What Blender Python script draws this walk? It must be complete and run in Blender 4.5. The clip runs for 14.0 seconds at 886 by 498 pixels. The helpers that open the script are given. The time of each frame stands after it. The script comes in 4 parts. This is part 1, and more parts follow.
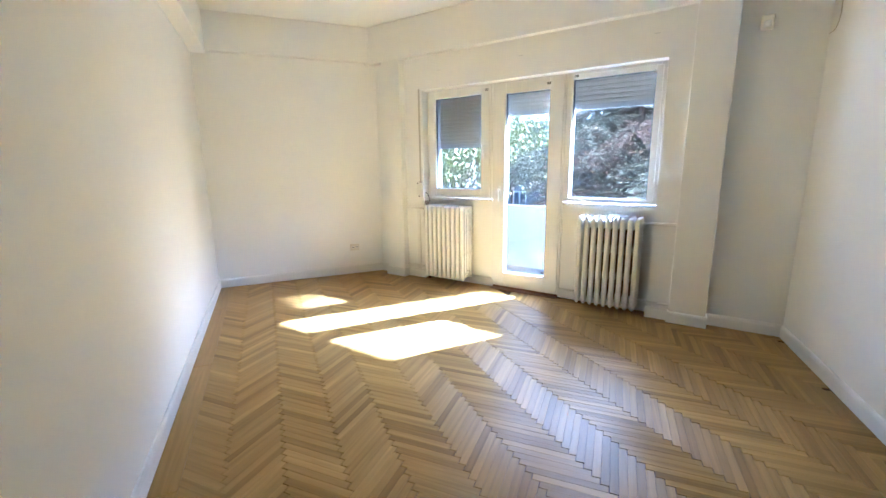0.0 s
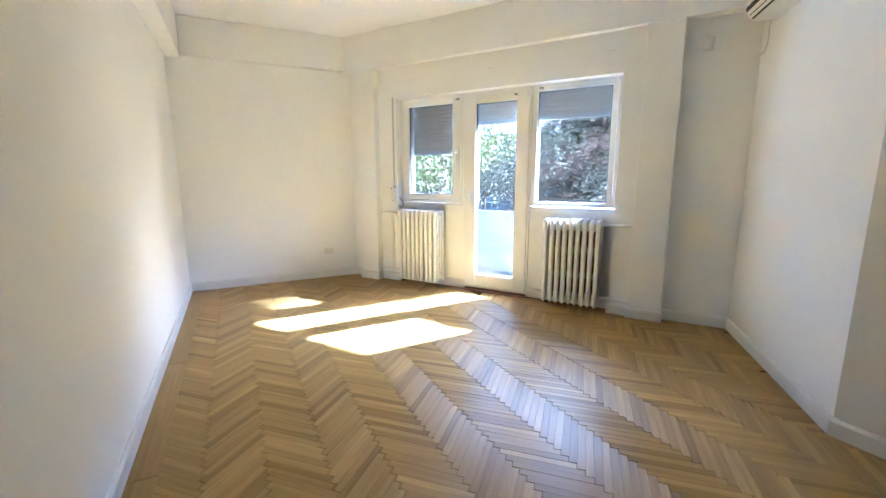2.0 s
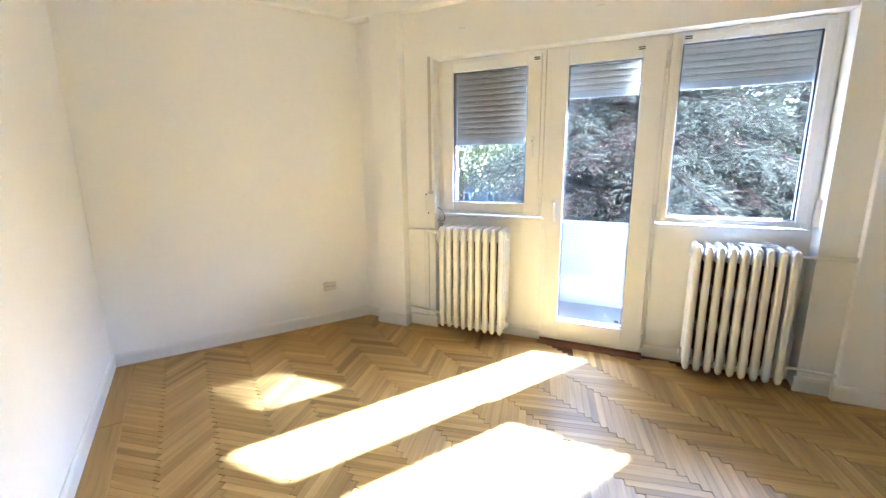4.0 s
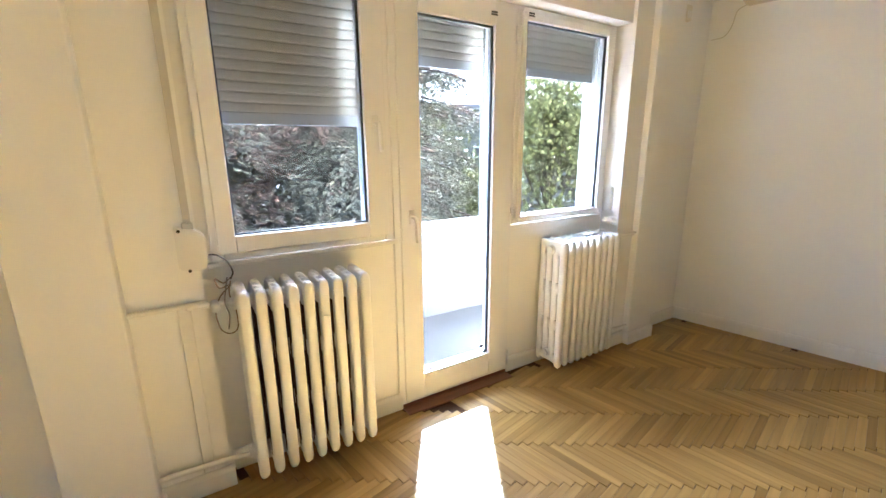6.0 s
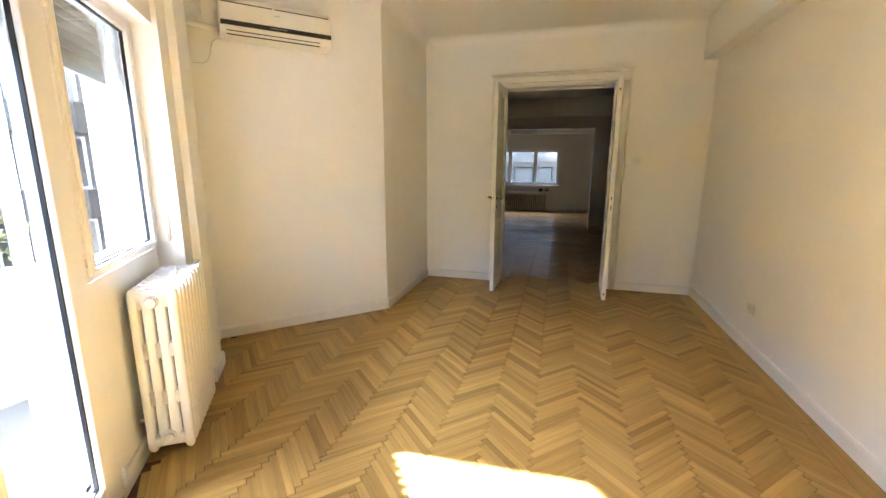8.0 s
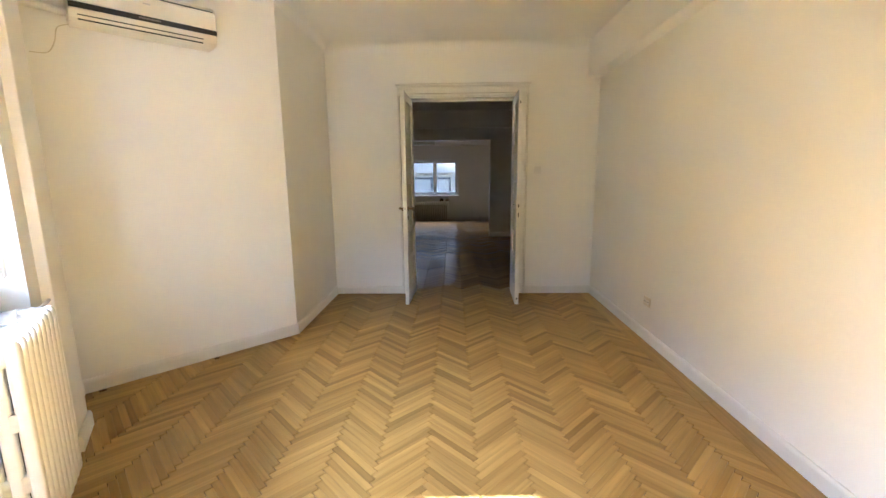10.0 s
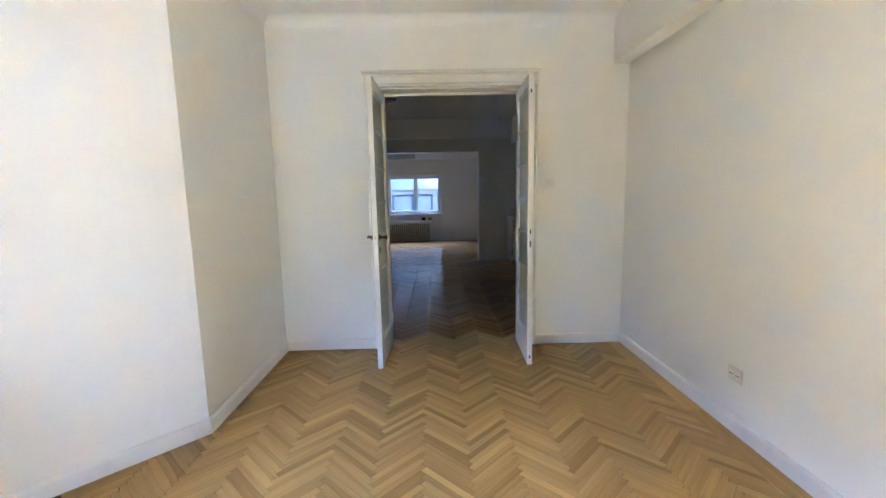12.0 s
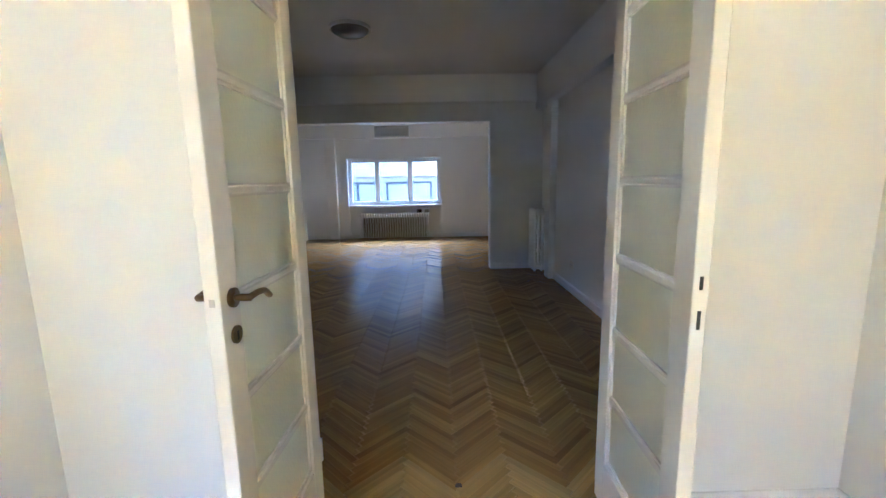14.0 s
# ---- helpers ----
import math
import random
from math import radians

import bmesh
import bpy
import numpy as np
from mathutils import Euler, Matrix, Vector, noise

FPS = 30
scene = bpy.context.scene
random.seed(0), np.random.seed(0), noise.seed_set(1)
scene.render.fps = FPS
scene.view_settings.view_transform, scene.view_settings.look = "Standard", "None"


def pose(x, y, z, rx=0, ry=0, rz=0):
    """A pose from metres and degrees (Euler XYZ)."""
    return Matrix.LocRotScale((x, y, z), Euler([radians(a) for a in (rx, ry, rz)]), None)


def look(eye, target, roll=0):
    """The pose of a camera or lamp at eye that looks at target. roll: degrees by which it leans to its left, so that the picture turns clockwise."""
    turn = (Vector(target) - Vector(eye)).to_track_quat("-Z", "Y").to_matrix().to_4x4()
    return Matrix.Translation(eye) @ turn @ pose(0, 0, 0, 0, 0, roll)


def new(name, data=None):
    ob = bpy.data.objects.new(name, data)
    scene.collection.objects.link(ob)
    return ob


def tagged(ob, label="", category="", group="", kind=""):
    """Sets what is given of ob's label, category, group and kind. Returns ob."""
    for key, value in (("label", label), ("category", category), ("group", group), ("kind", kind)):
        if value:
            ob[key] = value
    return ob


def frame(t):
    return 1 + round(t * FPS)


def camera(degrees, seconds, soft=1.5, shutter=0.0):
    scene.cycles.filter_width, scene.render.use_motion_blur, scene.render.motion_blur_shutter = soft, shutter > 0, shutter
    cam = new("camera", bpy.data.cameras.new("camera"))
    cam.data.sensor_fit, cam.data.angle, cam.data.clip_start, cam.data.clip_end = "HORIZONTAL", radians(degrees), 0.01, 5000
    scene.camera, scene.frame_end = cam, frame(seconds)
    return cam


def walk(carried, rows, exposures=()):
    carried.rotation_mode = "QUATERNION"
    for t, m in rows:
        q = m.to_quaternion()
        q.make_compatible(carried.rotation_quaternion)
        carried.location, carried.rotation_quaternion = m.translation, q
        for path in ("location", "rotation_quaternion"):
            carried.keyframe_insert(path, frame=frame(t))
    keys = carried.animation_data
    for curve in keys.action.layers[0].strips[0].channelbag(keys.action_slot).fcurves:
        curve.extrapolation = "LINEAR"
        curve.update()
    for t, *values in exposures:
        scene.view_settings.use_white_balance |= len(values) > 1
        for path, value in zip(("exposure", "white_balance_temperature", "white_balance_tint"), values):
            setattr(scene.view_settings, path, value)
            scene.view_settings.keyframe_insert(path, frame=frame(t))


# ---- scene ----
cam = camera(93.8, 14.0)
PATH = [
    (0, (0.601, 0.673, 1.353), (1.356, 2.481, 0.95), -0.8),
    (0.5, (0.581, 0.487, 1.33), (1.45, 2.246, 0.941), -0.9),
    (1, (0.521, 0.435, 1.324), (1.474, 2.151, 0.937), -0.8),
    (1.5, (0.519, 0.406, 1.323), (1.458, 2.129, 0.936), -0.7),
    (2, (0.534, 0.522, 1.293), (1.411, 2.284, 0.94), -0.2),
    (2.5, (0.529, 0.873, 1.343), (1.369, 2.652, 0.981), -0.0),
    (3, (0.547, 1.307, 1.352), (1.359, 3.095, 0.978), 0.1),
    (5.5, (0.608, 3.895, 1.424), (2.415, 4.604, 0.942), -0.9),
    (6, (0.794, 4.29, 1.418), (2.736, 4.355, 0.945), -0.4),
    (6.5, (0.906, 4.664, 1.39), (2.758, 4.055, 0.945), 0.1),
    (7, (1.093, 4.845, 1.375), (2.639, 3.643, 0.965), -0.3),
    (7.5, (1.315, 4.964, 1.398), (2.352, 3.301, 1.002), -0.2),
    (8, (1.504, 5.094, 1.428), (2.024, 3.203, 1.034), 0.2),
    (8.5, (1.624, 5.079, 1.422), (1.856, 3.127, 1.056), 0.4),
    (11, (1.716, 4.626, 1.419), (1.722, 2.653, 1.091), -0.6),
    (11.5, (1.771, 4.23, 1.418), (1.739, 2.253, 1.112), -0.7),
    (12, (1.723, 3.735, 1.418), (1.685, 1.753, 1.152), -1.2),
    (12.5, (1.755, 3.167, 1.397), (1.688, 1.185, 1.14), -1.2),
    (13, (1.721, 2.598, 1.369), (1.653, 0.616, 1.111), -1.1),
    (13.5, (1.706, 2.014, 1.353), (1.639, 0.035, 1.068), -0.7),
    (14, (1.630, 1.499, 1.369), (1.602, -0.475, 1.048), -1.1),
]
walk(cam, [(t, look(eye, target, roll)) for t, eye, target, roll in PATH],
     [(0.0, 5.58, 4200, 13), (2.0, 5.6, 4200, 13), (3.2, 5.75, 4200, 13), (5.3, 5.25, 4850, 13), (6.5, 5.25, 4950, 14), (8.0, 5.8, 5300, 14), (8.7, 5.8, 5200, 14), (11.0, 6.05, 4500, 16), (11.5, 6.15, 4200, 16), (12.0, 6.3, 4150, 16), (13.0, 6.8, 4150, 14), (14.0, 7.1, 4200, 14)])

# ---- world, sun ----
SUN_AZ, SUN_EL = 1.5, 36.8          # azimuth from +x towards +y, elevation
world = bpy.data.worlds.new("sky")
scene.world = world
world.use_nodes = True
wn = world.node_tree.nodes
sky = wn.new("ShaderNodeTexSky")
sky.sky_type, sky.sun_disc = "NISHITA", False
sky.sun_elevation, sky.sun_rotation = radians(SUN_EL), radians(90 - SUN_AZ)
world.node_tree.links.new(sky.outputs[0], wn["Background"].inputs[0])
wn["Background"].inputs[1].default_value = 0.05
sun = new("sun", bpy.data.lights.new("sun", "SUN"))
sun.data.energy, sun.data.angle, sun.data.color = 5.0, radians(1.6), (1, 0.965, 0.90)
ca, sa, ce, se = math.cos(radians(SUN_AZ)), math.sin(radians(SUN_AZ)), math.cos(radians(SUN_EL)), math.sin(radians(SUN_EL))
sun.matrix_world = look((20 * ca * ce, 20 * sa * ce, 20 * se), (0, 0, 0))


def sky_lamp(name, m, sx, sy, watts):
    """Daylight from the open sky outside a window."""
    d = bpy.data.lights.new(name, "AREA")
    d.shape, d.size, d.size_y, d.energy, d.color = "RECTANGLE", sx, sy, watts, (0.98, 0.985, 1.0)
    new(name, d).matrix_world = m


UA = radians(-56.5)                  # the window wall runs along this heading
U, V = Vector((math.cos(UA), math.sin(UA), 0)), Vector((-math.sin(UA), math.cos(UA), 0))
P0 = Vector((1.93, 5.64, 0))
sky_lamp("daylight_balcony", look(P0 + U * 3.4 + V * 2.4 + Vector((0, 0, 3.15)), P0 + U * 3.0 + V * 0.2 + Vector((0, 0, 1.6))), 6.0, 0.9, 20)
sky_lamp("daylight_far_window", look((2.65, -11.2, 3.6), (2.65, -8.9, 1.3)), 4.0, 1.6, 14)


# ---- materials ----
def material(name, base, rough=0.5, metal=0.0, vary=0.06, scale=3.0, fine=60.0, bump=0.05, spec=0.5, coat=0.0, stretch=(1, 1, 1), tint=None):
    """A painted, plastered or metal surface: colour drifting at two scales, worn gloss, fine relief."""
    m = bpy.data.materials.new(name)
    m.use_nodes = True
    n, l = m.node_tree.nodes, m.node_tree.links
    b = n["Principled BSDF"]
    tc = n.new("ShaderNodeTexCoord")
    mp = n.new("ShaderNodeMapping")
    mp.inputs["Scale"].default_value = stretch
    l.new(tc.outputs["Object"], mp.inputs["Vector"])
    big, small = n.new("ShaderNodeTexNoise"), n.new("ShaderNodeTexNoise")
    big.inputs["Scale"].default_value, small.inputs["Scale"].default_value = scale, fine
    big.inputs["Detail"].default_value, small.inputs["Detail"].default_value = 5, 3
    for t in (big, small):
        l.new(mp.outputs[0], t.inputs["Vector"])
    add = n.new("ShaderNodeMath")
    add.operation = "MULTIPLY_ADD"
    l.new(small.outputs[0], add.inputs[0])
    add.inputs[1].default_value = 0.35
    l.new(big.outputs[0], add.inputs[2])
    ramp = n.new("ShaderNodeValToRGB")
    c2 = tint or base
    ramp.color_ramp.elements[0].position, ramp.color_ramp.elements[1].position = 0.45, 0.95
    ramp.color_ramp.elements[0].color = (*[c * (1 - vary) for c in c2], 1)
    ramp.color_ramp.elements[1].color = (*[min(1, c * (1 + vary)) for c in base], 1)
    l.new(add.outputs[0], ramp.inputs[0])
    l.new(ramp.outputs[0], b.inputs["Base Color"])
    rr = n.new("ShaderNodeMapRange")
    rr.inputs["To Min"].default_value, rr.inputs["To Max"].default_value = rough * 0.85, min(1, rough * 1.2)
    l.new(big.outputs[0], rr.inputs[0])
    l.new(rr.outputs[0], b.inputs["Roughness"])
    b.inputs["Metallic"].default_value = metal
    b.inputs["Specular IOR Level"].default_value = spec
    b.inputs["Coat Weight"].default_value = coat
    if bump:
        bp = n.new("ShaderNodeBump")
        bp.inputs["Strength"].default_value, bp.inputs["Distance"].default_value = bump, 0.004
        l.new(add.outputs[0], bp.inputs["Height"])
        l.new(bp.outputs[0], b.inputs["Normal"])
    return m


def oak(name, island, dark, light, rough, spec=0.16):
    """Lacquered oak: each stick its own tone, grain along its local x."""
    m = bpy.data.materials.new(name)
    m.use_nodes = True
    n, l = m.node_tree.nodes, m.node_tree.links
    b = n["Principled BSDF"]
    if island:
        src = n.new("ShaderNodeNewGeometry").outputs["Random Per Island"]
    else:
        src = n.new("ShaderNodeObjectInfo").outputs["Random"]
    tc = n.new("ShaderNodeTexCoord")
    off = n.new("ShaderNodeVectorMath")
    off.operation = "MULTIPLY_ADD"
    comb = n.new("ShaderNodeCombineXYZ")
    for i in range(3):
        l.new(src, comb.inputs[i])
    l.new(comb.outputs[0], off.inputs[0])
    off.inputs[1].default_value = (37, 53, 71)
    l.new(tc.outputs["Object"], off.inputs[2])
    mp = n.new("ShaderNodeMapping")
    mp.inputs["Scale"].default_value = (2.0, 45.0, 45.0)
    l.new(off.outputs[0], mp.inputs["Vector"])
    grain, fine = n.new("ShaderNodeTexNoise"), n.new("ShaderNodeTexNoise")
    grain.inputs["Scale"].default_value, grain.inputs["Detail"].default_value, grain.inputs["Distortion"].default_value = 1.0, 6, 0.6
    fine.inputs["Scale"].default_value, fine.inputs["Detail"].default_value = 6.0, 2
    l.new(mp.outputs[0], grain.inputs["Vector"])
    l.new(mp.outputs[0], fine.inputs["Vector"])
    tone = n.new("ShaderNodeValToRGB")
    e = tone.color_ramp.elements
    e[0].color, e[1].color = (*dark, 1), (*light, 1)
    e.new(0.25).color = (*[a * 0.6 + c * 0.4 for a, c in zip(dark, light)], 1)
    e.new(0.8).color = (*[a * 0.35 + c * 0.65 for a, c in zip(dark, light)], 1)
    l.new(src, tone.inputs[0])
    shade = n.new("ShaderNodeMapRange")
    shade.inputs["From Min"].default_value, shade.inputs["From Max"].default_value = 0.25, 0.75
    shade.inputs["To Min"].default_value, shade.inputs["To Max"].default_value = 0.78, 1.15
    l.new(grain.outputs[0], shade.inputs[0])
    mul = n.new("ShaderNodeMix")
    mul.data_type, mul.blend_type = "RGBA", "MULTIPLY"
    mul.inputs["Factor"].default_value = 1
    l.new(tone.outputs[0], mul.inputs["A"])
    l.new(shade.outputs[0], mul.inputs["B"])
    l.new(mul.outputs["Result"], b.inputs["Base Color"])
    wear = n.new("ShaderNodeTexNoise")
    wear.inputs["Scale"].default_value, wear.inputs["Detail"].default_value = 1.6, 2
    geo = n.new("ShaderNodeNewGeometry")
    l.new(geo.outputs["Position"], wear.inputs["Vector"])
    rr = n.new("ShaderNodeMapRange")
    rr.inputs["To Min"].default_value, rr.inputs["To Max"].default_value = rough * 0.85, rough * 1.2
    l.new(wear.outputs[0], rr.inputs[0])
    l.new(rr.outputs[0], b.inputs["Roughness"])
    # the fibres spread the gloss across the stick
    vt = n.new("ShaderNodeVectorTransform")
    vt.vector_type, vt.convert_from, vt.convert_to = "VECTOR", "OBJECT", "WORLD"
    vt.inputs[0].default_value = (0, 1, 0)
    l.new(vt.outputs[0], b.inputs["Tangent"])
    b.inputs["Anisotropic"].default_value = 0.6
    b.inputs["Specular IOR Level"].default_value = spec
    bp = n.new("ShaderNodeBump")
    bp.inputs["Strength"].default_value, bp.inputs["Distance"].default_value = 0.2, 0.002
    l.new(fine.outputs[0], bp.inputs["Height"])
    l.new(bp.outputs[0], b.inputs["Normal"])
    return m


def glass(name, tint=(1, 1, 1), rough=0.0, frosted=False):
    m = bpy.data.materials.new(name)
    m.use_nodes = True
    n, l = m.node_tree.nodes, m.node_tree.links
    b = n["Principled BSDF"]
    b.inputs["Base Color"].default_value = (*tint, 1)
    b.inputs["Roughness"].default_value = rough
    b.inputs["IOR"].default_value = 1.45 if frosted else 1.0
    b.inputs["Transmission Weight"].default_value = 0.5 if frosted else 1.0
    if frosted:
        tc, ns, bp = n.new("ShaderNodeTexCoord"), n.new("ShaderNodeTexVoronoi"), n.new("ShaderNodeBump")
        ns.inputs["Scale"].default_value = 90
        bp.inputs["Strength"].default_value, bp.inputs["Distance"].default_value = 0.35, 0.003
        l.new(tc.outputs["Object"], ns.inputs["Vector"])
        l.new(ns.outputs["Distance"], bp.inputs["Height"])
        l.new(bp.outputs[0], b.inputs["Normal"])
    else:
        # a thin pane: straight view through it, with a little mirror of the surroundings
        out = n["Material Output"]
        tr, gl, mix, fr = n.new("ShaderNodeBsdfTransparent"), n.new("ShaderNodeBsdfGlossy"), n.new("ShaderNodeMixShader"), n.new("ShaderNodeLayerWeight")
        tr.inputs[0].default_value, gl.inputs["Roughness"].default_value = (*tint, 1), 0.01
        fr.inputs[0].default_value = 0.5
        pw = n.new("ShaderNodeMath")
        pw.operation = "POWER"
        l.new(fr.outputs["Facing"], pw.inputs[0])
        pw.inputs[1].default_value = 5
        gain = n.new("ShaderNodeMath")
        gain.operation = "MULTIPLY_ADD"
        l.new(pw.outputs[0], gain.inputs[0])
        gain.inputs[1].default_value, gain.inputs[2].default_value = 0.5, 0.03
        l.new(gain.outputs[0], mix.inputs[0])
        l.new(tr.outputs[0], mix.inputs[1])
        l.new(gl.outputs[0], mix.inputs[2])
        l.new(mix.outputs[0], out.inputs["Surface"])
    return m


M_WALL = material("wall_paint", (0.875, 0.868, 0.832), 0.75, vary=0.02, scale=1.3, fine=140, bump=0.10, spec=0.25)
M_CEIL = material("ceiling_paint", (0.865, 0.86, 0.84), 0.85, vary=0.02, scale=1.0, fine=90, bump=0.06, spec=0.2)
M_TRIM = material("gloss_white_paint", (0.80, 0.79, 0.75), 0.35, vary=0.03, scale=4, fine=50, bump=0.05)
M_DOOR = material("old_enamel_paint", (0.78, 0.77, 0.72), 0.34, vary=0.04, scale=5, fine=40, bump=0.08)
M_PVC = material("white_plastic_frame", (0.84, 0.84, 0.83), 0.335, vary=0.015, scale=2, fine=80, bump=0.01)
M_RAD = material("radiator_enamel", (0.82, 0.81, 0.77), 0.34, vary=0.03, scale=9, fine=70, bump=0.12)
# dark iron of the floor keeper; also the shade painted between radiator sections
M_IRON_SHADE = material("iron_and_gap_shade", (0.07, 0.045, 0.03), 0.8, vary=0.3, scale=12, fine=60, bump=0.1)
M_SHUT = material("shutter_grey_plastic", (0.82, 0.755, 0.61), 0.6, vary=0.03, scale=4, fine=40, bump=0.03)
M_SHUTBAR = material("shutter_end_bar", (0.72, 0.72, 0.70), 0.4, vary=0.02, bump=0.02)
M_GASKET = material("black_rubber", (0.015, 0.015, 0.015), 0.6, vary=0.1, bump=0.02)
M_ACP = material("aged_cream_plastic", (0.76, 0.72, 0.62), 0.4, vary=0.03, scale=3, bump=0.02)
M_PLAST = material("white_plastic", (0.80, 0.79, 0.76), 0.4, vary=0.02, bump=0.02)
M_DARK = material("dark_slot", (0.008, 0.007, 0.007), 0.6, vary=0.1, bump=0.0)
M_BRASS = material("aged_brass", (0.20, 0.135, 0.06), 0.32, metal=1.0, vary=0.2, scale=30, bump=0.08)
M_STEEL = material("steel", (0.55, 0.54, 0.52), 0.35, metal=1.0, vary=0.1, scale=20, bump=0.03)
M_CABLE = material("grey_cable", (0.16, 0.15, 0.14), 0.6, vary=0.1, bump=0.0)
M_CABLEW = material("yellowed_cable", (0.62, 0.58, 0.48), 0.5, vary=0.05, bump=0.0)
M_STRAP = material("woven_strap", (0.55, 0.53, 0.48), 0.8, vary=0.08, fine=300, bump=0.2)
M_SUB = material("dark_joint_filler", (0.09, 0.05, 0.023), 0.95, spec=0.05, vary=0.15, bump=0.1)
M_THRESH = material("red_brown_threshold_wood", (0.22, 0.09, 0.04), 0.4, vary=0.2, scale=6, fine=30, bump=0.1, stretch=(1, 12, 12))
M_OAK = oak("oak_stick", False, (0.252, 0.150, 0.040), (0.480, 0.304, 0.086), 0.36, 0.18)
M_OAKJ = oak("oak_sticks_laid", True, (0.252, 0.150, 0.040), (0.480, 0.304, 0.086), 0.36, 0.18)
# glossier oak of the rooms beyond, their weaker light put into darker tones
M_OAKD = oak("oak_sticks_old_lacquer_dimmed", True, (0.215, 0.118, 0.032), (0.385, 0.225, 0.062), 0.22, 0.30)
M_GLASS = glass("window_glass", (0.68, 0.682, 0.674))
M_FROST = glass("frosted_glass", (0.86, 0.88, 0.74), 0.5, True)
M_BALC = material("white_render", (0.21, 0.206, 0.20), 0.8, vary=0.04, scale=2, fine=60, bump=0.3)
M_BALCF = material("balcony_grey_tile", (0.13, 0.128, 0.124), 0.5, vary=0.06, scale=3, bump=0.1)
M_HOUSE = material("pale_grey_render", (0.20, 0.19, 0.18), 0.85, vary=0.06, scale=0.6, fine=12, bump=0.2)
M_WING = material("aged_white_render", (0.10, 0.099, 0.098), 0.85, vary=0.05, scale=0.5, fine=20, bump=0.2)
M_BEIGE = material("beige_render", (0.38, 0.35, 0.30), 0.85, vary=0.06, scale=0.6, fine=12, bump=0.2)
M_ROOF = material("grey_roof", (0.22, 0.21, 0.21), 0.7, vary=0.1, scale=1, fine=10, bump=0.2)
M_PANE = material("far_window_pane", (0.07, 0.072, 0.075), 0.35, spec=0.2, vary=0.2, scale=0.7, fine=3, bump=0.0)
M_CURT = material("far_pale_blind", (0.26, 0.245, 0.225), 0.4, vary=0.1, scale=1.5, fine=8, bump=0.0)
M_ASPH = material("asphalt", (0.055, 0.055, 0.057), 0.9, vary=0.2, scale=0.8, fine=30, bump=0.3)
M_BARK = material("bark", (0.09, 0.06, 0.04), 0.9, vary=0.3, scale=6, fine=30, bump=0.8, stretch=(1, 1, 0.25))
M_SPRUCE = material("spruce_needles", (0.26, 0.25, 0.185), 0.8, spec=0.1, vary=0.3, scale=2.0, fine=9, bump=0.0, tint=(0.125, 0.128, 0.092))
M_SPRUCED = material("dry_spruce_twigs", (0.20, 0.125, 0.09), 0.8, vary=0.3, scale=3.0, fine=9, bump=0.0)
M_LEAF = material("broad_leaves", (0.27, 0.27, 0.09), 0.5, vary=0.35, scale=1.5, fine=8, bump=0.0, tint=(0.15, 0.165, 0.055))
M_CARW = material("car_paint_silver", (0.45, 0.46, 0.48), 0.3, metal=0.6, vary=0.05, bump=0.0, coat=0.6)
M_CARD = material("car_paint_dark", (0.05, 0.06, 0.09), 0.3, metal=0.3, vary=0.05, bump=0.0, coat=0.6)


# ---- mesh helpers ----
I4 = Matrix.Identity(4)


def link(name, bm, mat, smooth=False):
    me = bpy.data.meshes.new(name)
    bmesh.ops.recalc_face_normals(bm, faces=bm.faces)
    bm.to_mesh(me)
    bm.free()
    for m in (mat if isinstance(mat, (list, tuple)) else [mat]):
        me.materials.append(m)
    if smooth:
        for p in me.polygons:
            p.use_smooth = True
    return me


def part(name, bm, mat, parent, label="", smooth=False, at=None):
    ob = new(name, link(name, bm, mat, smooth))
    ob.parent = parent
    if at is not None:
        ob.matrix_basis = at
    if label:
        tagged(ob, label)
    return ob


def share(name, me, parent, at):
    ob = new(name, me)
    ob.parent = parent
    ob.matrix_basis = at
    return ob


def thing(name, m, label, category, group="", kind=""):
    ob = new(name)
    ob.empty_display_size = 0.1
    ob.matrix_basis = m
    return tagged(ob, label, category, group, kind)


def solo(name, bm, mat, m, label, category, group="", kind="", smooth=False):
    ob = new(name, link(name, bm, mat, smooth))
    ob.matrix_basis = m
    return tagged(ob, label, category, group, kind)


def box(bm, x0, x1, y0, y1, z0, z1, bev=0.0, seg=1, m=I4):
    r = bmesh.ops.create_cube(bm, size=1)
    vs = r["verts"]
    bmesh.ops.transform(bm, matrix=m @ Matrix.Translation(((x0 + x1) / 2, (y0 + y1) / 2, (z0 + z1) / 2)) @ Matrix.Diagonal((x1 - x0, y1 - y0, z1 - z0, 1)), verts=vs)
    if bev:
        es = list({e for v in vs for e in v.link_edges})
        bmesh.ops.bevel(bm, geom=es, offset=bev, segments=seg, affect="EDGES", profile=0.5)
    return bm


def B(*a, **k):
    return box(bmesh.new(), *a, **k)


def cyl(bm, p0, p1, r0, r1=None, seg=12, caps=True):
    p0, p1 = Vector(p0), Vector(p1)
    d = p1 - p0
    m = Matrix.Translation((p0 + p1) / 2) @ d.to_track_quat("Z", "Y").to_matrix().to_4x4()
    bmesh.ops.create_cone(bm, cap_ends=caps, segments=seg, radius1=r0, radius2=r0 if r1 is None else r1, depth=d.length, matrix=m)
    return bm


